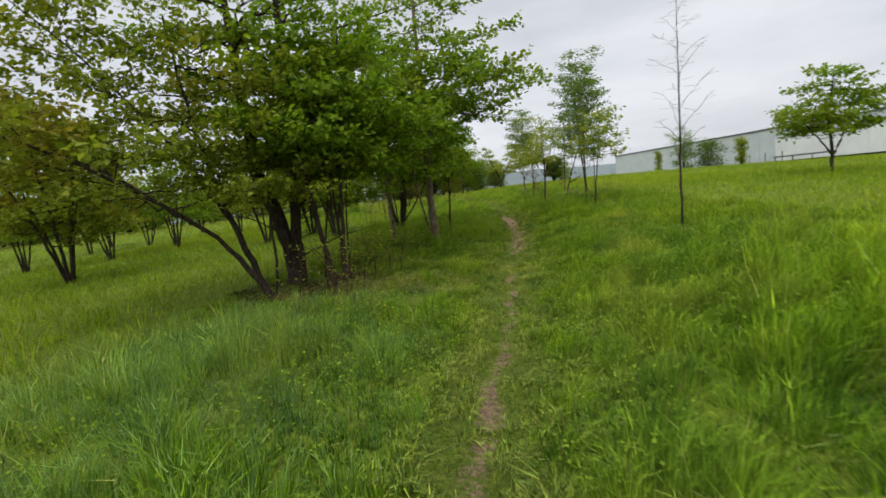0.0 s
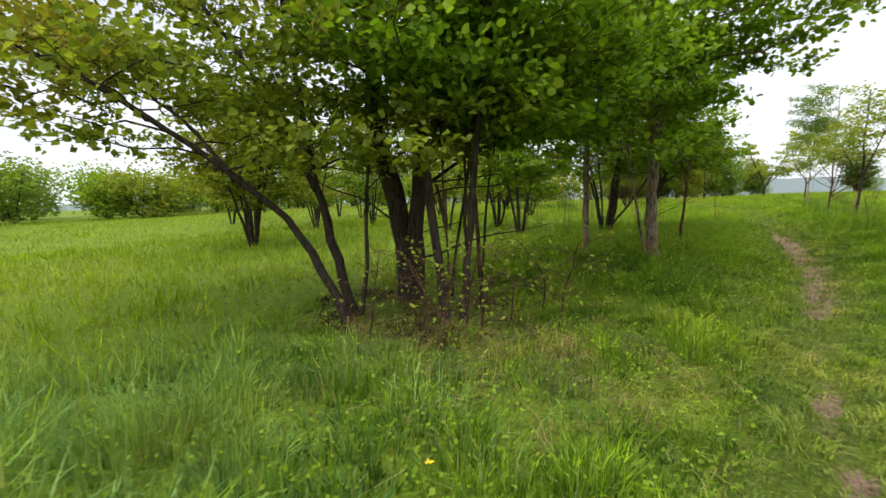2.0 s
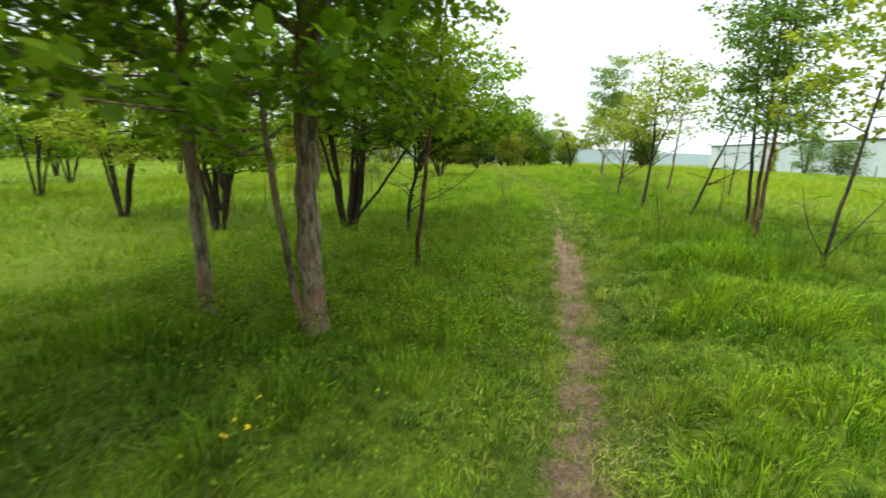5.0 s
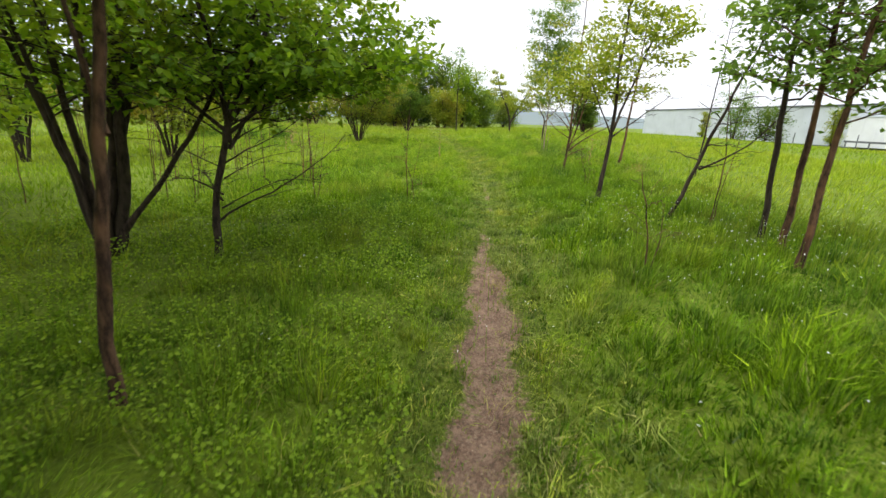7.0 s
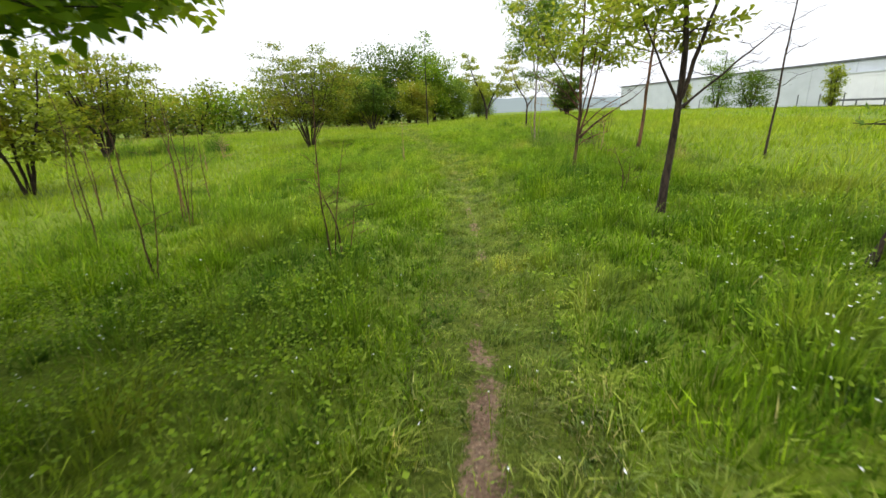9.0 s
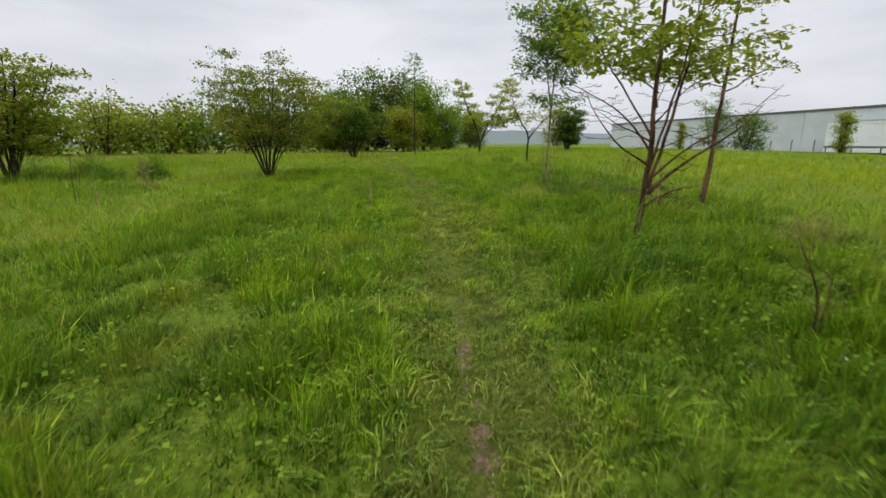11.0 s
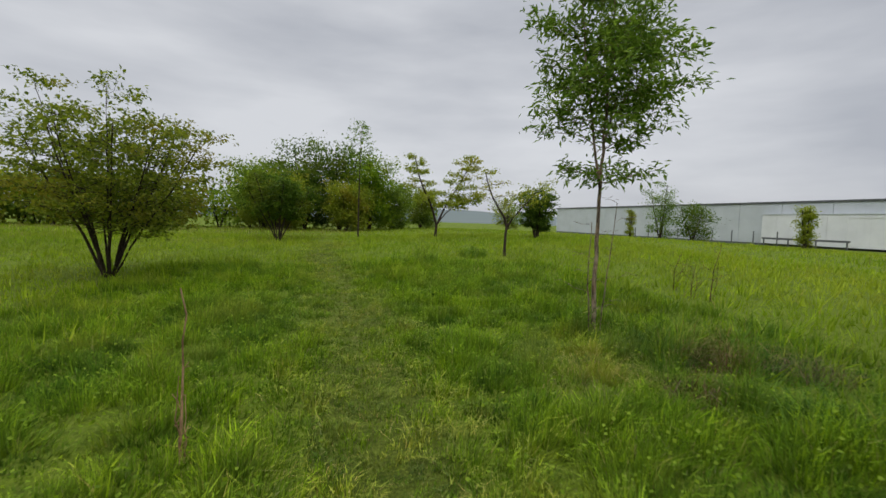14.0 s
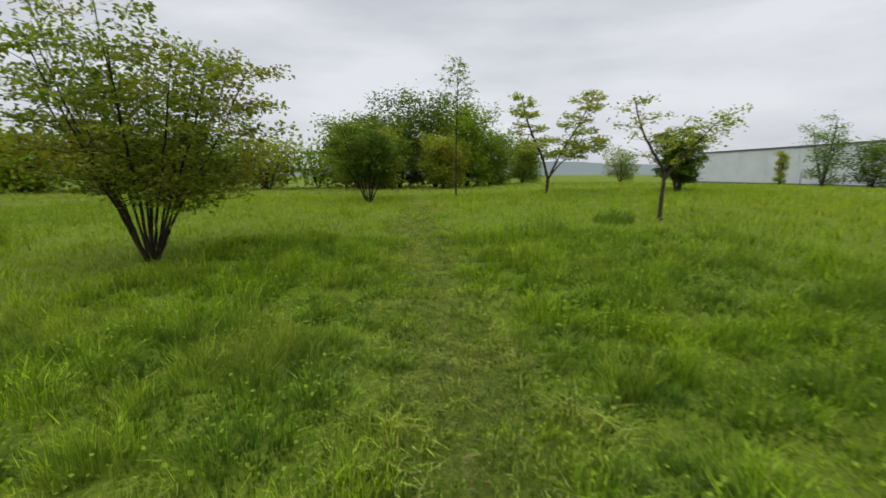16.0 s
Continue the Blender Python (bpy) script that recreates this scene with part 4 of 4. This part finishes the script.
tree("dead_dock", -4.7, 30.4, "rust-brown dead dock plant standing in the grass", "dead plant",
     fan_stems(5, 0.85, 0.14, 0.009, fan), dict(n=9, lo=0.3, hi=1.0, length=0.12, rise=1.6), (3, 0.07, 8), (0.045, 0.6, SLIM), M_RUST, M_STALK, 540, stem_name="stem")
tree("dead_dock", 5.95, 24.75, "rust-brown dead dock plant beside a brown grass clump", "dead plant",
     [([(0, 0, 0), (0.02, 0, 0.3), (0.07, 0, 0.62), (0.0, 0, 0.8)], 0.011, 0.004)], dict(n=6, lo=0.3, hi=1.0, length=0.12, rise=1.2), (2, 0.07, 3), (0.04, 0.6, SLIM), M_RUST, M_STALK, 541, stem_name="stem")


def flower_patch(name, label, cx, cy, sx, sy, n, h, size, mat, seed):
    """Small open blossoms, five petals each, on thin stalks."""
    r = np.random.default_rng(seed)
    x, y = cx + sx * r.normal(0, 1, n), cy + sy * r.normal(0, 1, n)
    z = ground_z(x, y)
    top = np.stack([x + r.normal(0, 0.02, n), y + r.normal(0, 0.02, n), z + h * r.uniform(0.75, 1.25, n)], 1)
    stalks = [tube([(x[i], y[i], z[i]), top[i]], [0.0022, 0.0016], 3) for i in range(n)]
    a = np.arange(5) * 2 * math.pi / 5
    way = np.stack([np.cos(a), np.sin(a), 0.35 + 0 * a], 1)
    at = np.repeat(top, 5, 0)
    v, f = leaf_mesh(at, np.tile(way, (n, 1)), size, r, 0.8, ROUND, 0.2)
    thing = empty(name, cx, cy, float(ground_z(cx, cy)), label, "flowers")
    thing["kind"] = "stuff"
    off = np.array([cx, cy, float(ground_z(cx, cy))])
    sv, sf = joined(stalks)
    part("stalks", sv - off, sf, M_WEED, thing)
    part("petals", v - off, f, mat, thing)


flower_patch("white_flowers", "small white flowers scattered in grass beside the path", 4.5, 15.6, 0.95, 1.3, 560, 0.34, 0.0065, M_PETAL, 81)
flower_patch("white_flowers", "few small white flowers among low weeds", 0.5, 16.6, 0.9, 1.4, 170, 0.24, 0.0065, M_PETAL, 82)
for n, (fx, fy) in enumerate([(0.05, 10.0), (0.13, 10.15), (0.16, 9.92), (0.08, 9.85), (-0.75, 4.6)]):
    flower_patch("yellow_flower", "small yellow dandelion-like flower in the grass", fx, fy, 0.02, 0.02, 1, 0.2, 0.02, M_GOLD, 83 + n)


# ---- grass
def tussock(x, y, g, seed):
    """The tussock that each place belongs to: how far out (1: its edge), the way out, and a number of its own."""
    bx, by = np.floor(x / g), np.floor(y / g)
    best = np.full(len(x), 9.0)
    ox, oy, own = np.zeros(len(x)), np.zeros(len(x)), np.zeros(len(x))
    for i in (-1, 0, 1):
        for j in (-1, 0, 1):
            cx, cy = bx + i, by + j
            r = [np.modf(np.abs(np.sin(cx * a + cy * b + seed) * c))[0] for a, b, c in ((12.99, 78.23, 43758.5), (39.35, 11.14, 24634.6), (73.16, 52.24, 15731.7))]
            dx, dy = x - (cx + r[0]) * g, y - (cy + r[1]) * g
            d = np.hypot(dx, dy) / (0.6 * g)
            near_it = d < best
            best, ox, oy, own = np.where(near_it, d, best), np.where(near_it, dx, ox), np.where(near_it, dy, oy), np.where(near_it, r[2], own)
    n = np.hypot(ox, oy) + 1e-6
    return np.clip(best, 0, 1.4), ox / n, oy / n, own


def blades(x, y, height, width, lean, rng, out, plain=False):
    """Separate bent blades of two triangles each, or of one where plain. out: the way out of each one's tussock."""
    n = len(x)
    z = ground_z(x, y) - 0.01 + 0.04 * (np.abs(x - path_x(y)) < 0.47)
    a = rng.uniform(0, 2 * math.pi, n)
    b = rng.uniform(0, 2 * math.pi, n)
    side = np.stack([np.cos(a), np.sin(a), 0 * a], 1) * (width / 2)[:, None]
    d = 0.75 * np.stack([np.cos(b), np.sin(b), 0 * b], 1)
    d += out + np.array([0.2, -0.1, 0])
    foot = np.stack([x, y, z], 1)
    l = (lean * rng.uniform(0.2, 1.6, n))[:, None]
    h = height[:, None] * np.array([[0, 0, 1.0]])
    mid = foot + 0.6 * h + 0.28 * l * height[:, None] * d
    tip = foot + h * (1 - 0.3 * l) + l * height[:, None] * d
    if plain:
        return np.stack([foot - side, foot + side, tip], 1).reshape(-1, 3), np.arange(3 * n).reshape(-1, 3)
    v = np.stack([foot - side, foot + side, mid + 0.7 * side, mid - 0.7 * side, tip], 1).reshape(-1, 3)
    f = (np.arange(n)[:, None, None] * 5 + np.array([(0, 1, 2), (3, 2, 4)])[None]).reshape(-1, 3)
    return v, f


def tall(x, y):
    """How high the meadow stands."""
    off = np.abs(x - path_x(y))
    h = 0.20 + 0.06 * waves(x, y, 2.6, 7) + 0.04 * waves(x, y, 0.7, 8)
    h = h + 0.24 * np.exp(-(((x - 2.9) / 1.2) ** 2) - ((y - 2.5) / 3.0) ** 2) + 0.1 * np.exp(-(((x + 2.0) / 1.6) ** 2) - ((y - 3.0) / 2.4) ** 2)
    h = h + 0.05 * (y > 17) * (waves(x, y, 1.4, 9) > 0.35)
    h = h * np.interp(np.hypot(x + 2.3, y - 7.0), [0.3, 1.9], [0.4, 1])
    return np.clip(h, 0.08, 0.6) * np.clip((off - 0.12) / 0.75, 0.2, 1.0) ** 0.8


def sow(name, label, n, x0, x1, y0, y1, material, rng, high, wide, lean, keep, along=False, plain=False, clump=0.42):
    x, y = rng.uniform(x0, x1, n), rng.uniform(y0, y1, n)
    x = x + path_x(y) if along else x
    # gather them into tufts
    c = rng.uniform(0, 1, n) < 0.55
    g = 0.1
    jx, jy = np.floor(x / g), np.floor(y / g)
    hx = np.modf(np.abs(np.sin(jx * 12.99 + jy * 78.23) * 43758.5))[0]
    hy = np.modf(np.abs(np.sin(jx * 39.35 + jy * 11.14) * 24634.6))[0]
    x = np.where(c, (jx + hx) * g + rng.normal(0, 0.02, n), x)
    y = np.where(c, (jy + hy) * g + rng.normal(0, 0.02, n), y)
    ok = keep(x, y, rng.uniform(0, 1, n))
    x, y = x[ok], y[ok]
    far, ox, oy, own = tussock(x, y, clump, 1.7)
    _, _, _, small = tussock(x, y, 0.4 * clump, 5.3)
    # a few thin places between the tussocks
    ok = rng.uniform(0, 1, len(x)) > (0.75 if clump < 0.5 else 0.0) * np.clip(far - 0.55, 0, 1)
    x, y, far, ox, oy, own, small = (v[ok] for v in (x, y, far, ox, oy, own, small))
    m = len(x)
    h = high(x, y) * (0.5 + 0.95 * own) * (1.22 - 0.6 * np.clip(far, 0, 1.1)) * (0.75 + 0.5 * small) * rng.uniform(0.55, 1.2, m)
    out = np.stack([ox * far, oy * far, 0 * far], 1)
    v, f = blades(x, y, h, wide * rng.uniform(0.6, 1.4, m), np.full(m, lean), rng, out, plain)
    ob = tagged(part(name, v, f, material), label, "grass", kind="stuff")
    if plain and clump > 0.5:
        own, small = 0.42 + 0.2 * own, 0.42 + 0.2 * small
    tone = np.clip(0.55 * own + 0.45 * small + rng.normal(0, 0.07, m), 0, 1)
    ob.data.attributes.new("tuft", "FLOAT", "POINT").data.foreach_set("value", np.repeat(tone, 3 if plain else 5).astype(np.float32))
    return ob


def off_path(x, y):
    return np.abs(x - path_x(y))


def soft_patch(x, y):
    """Where the bluish soft grass grows, 0 to 1."""
    return np.clip(1.5 - np.hypot((x + 2.2) / 1.7, (y - 3.6) / 2.0) + 0.35 * waves(x, y, 1.1, 25), 0, 1)


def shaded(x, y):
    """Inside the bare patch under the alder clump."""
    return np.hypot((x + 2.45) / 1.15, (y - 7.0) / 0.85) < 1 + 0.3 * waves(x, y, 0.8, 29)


# Litter far darker than M_BROWN: the shade under the clump is in its colour.
M_SHADE_LITTER = grass_material("leaf litter darkened as shade", (0.022, 0.015, 0.009), (0.05, 0.034, 0.018), (0.10, 0.07, 0.04), (0.05, 0.04, 0.015))
rg = np.random.default_rng(3)
near = lambda x, y, u: (u > 1.3 * bareness(x, y)) & ((np.hypot((x + 1.2) / 1.2, y - 6.35) > 1.15 + 0.5 * waves(x, y, 0.9, 18)) | (u > 0.72)) & ((np.hypot((x + 0.5) / 1.9, (y - 14.8) / 3.2) > 1) | (u > 0.4)) & (u < np.interp(off_path(x, y), [0.1, 0.5, 2.4, 3.6, 5.0], [0.35, 1.0, 1.0, 0.6, 0.25])) & (u > 0.75 * soft_patch(x, y)) & (~shaded(x, y) | (u > 0.85))
for y0, label in ((0.2, "thick fresh green meadow grass beside the path"), (12, "thick fresh green meadow grass beside the path"), (24, "thick fresh green meadow grass on the crest")):
    x0 = -3.6 + 0.06 * y0
    sow("grass", label, 115000, x0, x0 + 9.8, y0, y0 + 12, M_GRASS, rg, tall, 0.0095, 0.45, near)
    # The lower blades' dark colour stands in for shade in the gaps.
    sow("grass", "dense lower growth of the meadow grass, darkened as shade", 300000, x0, x0 + 9.8, y0, y0 + 12, M_SHADE_GRASS, rg, lambda x, y: 0.68 * tall(x, y), 0.0115, 0.6, near, plain=True)
sow("grass", "long upright bright green grass on the bank", 15000, 1.3, 5.5, 0.7, 6.0, M_GRASS, rg, lambda x, y: 0.4 * np.exp(-(((x - 2.9) / 1.3) ** 2) - ((y - 2.6) / 2.2) ** 2) + 0.12, 0.011, 0.3, lambda x, y, u: (u < np.exp(-(((x - 2.9) / 1.2) ** 2) - ((y - 2.6) / 2.0) ** 2)) & (off_path(x, y) > 0.8))
sow("grass", "soft bluish-green grass before the alder clump", 45000, -5.0, -0.1, 0.6, 7, M_BLUE, rg, lambda x, y: 1.1 * tall(x, y), 0.009, 0.4, lambda x, y, u: (u < soft_patch(x, y)) & (off_path(x, y) > 0.35) & ~shaded(x, y))
short = lambda x, y: (0.055 + 0.08 * np.clip(off_path(x, y), 0, 0.8)) * np.clip(1 + 0.6 * waves(x, y, 0.35, 15), 0.4, 1.8)
sow("grass", "short worn grass along the trodden path", 150000, -0.85, 0.85, -0.5, 44, M_SHORT, rg, short, 0.0105, 1.0, lambda x, y, u: (u > 1.15 * bareness(x, y) - 0.05) & (u < np.interp(y, [30, 40], [1, 0.4])), along=True, clump=0.26)
sow("dry_grass", "short straw lying on the trodden path", 11000, -0.5, 0.5, 0, 38, M_STRAW, rg, lambda x, y: 0.06 + 0 * x, 0.0035, 1.6, lambda x, y, u: u > 0.4 * bareness(x, y), along=True, clump=0.3)
sow("grass", "meadow grass of the wider field", 225000, -15, 16, -2, 50, M_FIELD, rg, lambda x, y: 1.05 * tall(x, y), 0.022, 0.5, lambda x, y, u: ((off_path(x, y) > 2.6 + 1.4 * u) | (y > 34.5 + 1.5 * u)) & ~shaded(x, y), plain=True, clump=0.6)
sow("grass", "meadow grass of the far field", 185000, -55, 45, 0, 72, M_FIELD, rg, lambda x, y: 0.85 * tall(x, y), 0.042, 0.4, lambda x, y, u: (off_path(x, y) > 9) | (y > 45), plain=True, clump=1.3)
sow("dry_grass", "straw-coloured seeding grass along the far edge", 26000, -60, 3, 34, 66, M_STRAW, rg, lambda x, y: 0.34 + 0 * x, 0.02, 0.4, lambda x, y, u: (y > 42 + 0.27 * x + 6 * u) & (waves(x, y, 7, 27) > u - 0.6), plain=True, clump=1.3)
sow("dry_grass", "bleached trampled grass beside the path", 7000, 0.05, 0.62, 8.5, 17, M_STRAW, rg, lambda x, y: 0.06 + 0.03 * waves(x, y, 0.4, 16), 0.006, 1.6, lambda x, y, u: waves(x, y, 0.8, 19) + 0.3 > u - 0.3, along=True)
sow("dry_grass", "pale dry stalks scattered through the meadow", 9000, -5, 8, 0, 36, M_STRAW, rg, lambda x, y: 0.8 * tall(x, y) + 0.08, 0.004, 1.0, lambda x, y, u: (off_path(x, y) > 0.2) & (waves(x, y, 1.8, 12) + u > 0.5))
sow("dry_grass", "brown dead litter under the alder clump", 22000, -4, 0.4, 4.8, 9, M_BROWN, rg, lambda x, y: 0.14 + 0.05 * waves(x, y, 0.5, 17), 0.008, 1.5, lambda x, y, u: np.hypot((x + 1.2) / 1.2, y - 6.35) < 0.5 + 0.8 * u + 0.5 * waves(x, y, 0.9, 18))
# Litter blades whose dark colour carries the clump's shade.
sow("dry_grass", "leaf litter darkened as shade on the bare ground between the alder stems", 12000, -4.2, -0.6, 5.6, 8.4, M_SHADE_LITTER, rg, lambda x, y: 0.07 + 0 * x, 0.022, 1.6, lambda x, y, u: shaded(x, y))
sow("dry_grass", "pale dry grass fallen under the alder clump", 7000, -4, 0.4, 4.8, 9, M_STRAW, rg, lambda x, y: 0.17 + 0.05 * waves(x, y, 0.5, 17), 0.006, 1.4, lambda x, y, u: np.hypot((x + 1.2) / 1.2, y - 6.25) < 0.4 + 0.9 * u + 0.5 * waves(x, y, 0.9, 18))
for cx, cy, r, n in ((6.45, 22.7, 0.4, 500), (4.9, 27.3, 0.6, 1500), (5.9, 27.3, 0.5, 1200), (4.4, 26.9, 0.5, 1000), (3.2, 15.0, 0.3, 60), (0.7, 14.3, 0.3, 60), (6.1, 46.3, 1.6, 900), (-1.3, 21.2, 0.6, 400), (1.1, 38.1, 0.5, 300), (-0.6, 10.0, 0.8, 900), (-1.5, 2.6, 0.5, 500), (0.9, 23.1, 0.35, 260), (0.3, 22.0, 0.3, 220)):
    sow("dry_grass", "flattened clump of brown dead grass", n, cx - r, cx + r, cy - r, cy + r, M_STRAW, rg, lambda x, y: 0.22 + 0 * x, 0.005, 1.3, lambda x, y, u: np.hypot(x - cx, y - cy) < r * (1 - 0.8 * u))
for cx, cy, r, n in ((4.0, 35.9, 0.7, 1800), (6.0, 37.0, 0.45, 1000), (5.4, 28.35, 0.42, 1400), (5.6, 25.9, 0.5, 500), (-5.6, 30.0, 1.3, 1100), (2.9, 34.6, 0.3, 260), (1.1, 24.6, 0.3, 300), (5.6, 27.6, 0.55, 900), (6.3, 27.0, 0.4, 500), (4.3, 27.9, 0.35, 400), (4.4, 13.6, 0.4, 500), (0.2, 9.0, 0.4, 400), (4.3, 22.0, 0.5, 900), (3.9, 21.6, 0.35, 500)):
    sow("grass", "tall dark green grass tussock", n, cx - r, cx + r, cy - r, cy + r, M_TUSSOCK, rg, lambda x, y: 0.52 * np.exp(-(((x - cx) ** 2 + (y - cy) ** 2) / r**2)) + 0.1, 0.011, 0.6, lambda x, y, u: np.hypot(x - cx, y - cy) < r)


for cx, cy, r in ((-9.6, 33.2, 0.9), (-8.9, 34.6, 0.6), (-7.6, 33.4, 0.5), (-7.0, 34.9, 0.5), (-6.3, 33.6, 0.5)):
    sow("grass", "tall dark green grass tussock in the open field", 900, cx - r, cx + r, cy - r, cy + r, M_TUSSOCK, rg, lambda x, y: 0.75 * np.exp(-(((x - cx) ** 2 + (y - cy) ** 2) / r**2)) + 0.15, 0.026, 0.5, lambda x, y, u: np.hypot(x - cx, y - cy) < r)
for cx, cy, r, n in ((5.9, 27.2, 0.45, 1500), (6.5, 26.8, 0.45, 1300), (6.45, 22.7, 0.4, 800), (6.15, 24.6, 0.4, 900), (5.2, 26.6, 0.35, 500)):
    sow("dry_grass", "brown collapsed clump of last year's grass", n, cx - r, cx + r, cy - r, cy + r, M_BROWN, rg, lambda x, y: 0.34 * np.exp(-(((x - cx) ** 2 + (y - cy) ** 2) / r**2)) + 0.08, 0.008, 1.2, lambda x, y, u: np.hypot(x - cx, y - cy) < r * (1 - 0.6 * u))


def weeds(label, n, cx, cy, sx, sy, size, seed):
    r = np.random.default_rng(seed)
    x, y = cx + sx * r.uniform(-1, 1, n), cy + sy * r.uniform(-1, 1, n)
    ok = (off_path(x, y) > 0.35) & (waves(x, y, 1.2, seed) > -0.25)
    x, y = x[ok], y[ok]
    m = len(x)
    at = np.stack([x, y, ground_z(x, y) + r.uniform(0.03, 0.24, m)], 1)
    a = r.uniform(0, 2 * math.pi, m)
    tagged(part("weeds", *leaf_mesh(at, np.stack([np.cos(a), np.sin(a), 0.3 + 0 * a], 1), size, r, 0.95, SLIM, 0.55), M_WEED), label, "weeds", kind="stuff")


weeds("low broad-leaved weeds carpeting the ground", 46000, -0.6, 14.8, 2.3, 3.6, 0.025, 91)
weeds("low broad-leaved weeds among the grass", 12000, 1.2, 7.6, 2.6, 4.8, 0.025, 92)
weeds("low broad-leaved weeds among the grass", 5000, -0.8, 3.6, 2.0, 2.6, 0.024, 95)
weeds("low broad-leaved weeds among the grass", 9000, 3.4, 21.0, 3.0, 5.0, 0.03, 93)
weeds("low broad-leaved weeds among the grass", 8000, 2.6, 29.5, 3.2, 4.5, 0.028, 94)
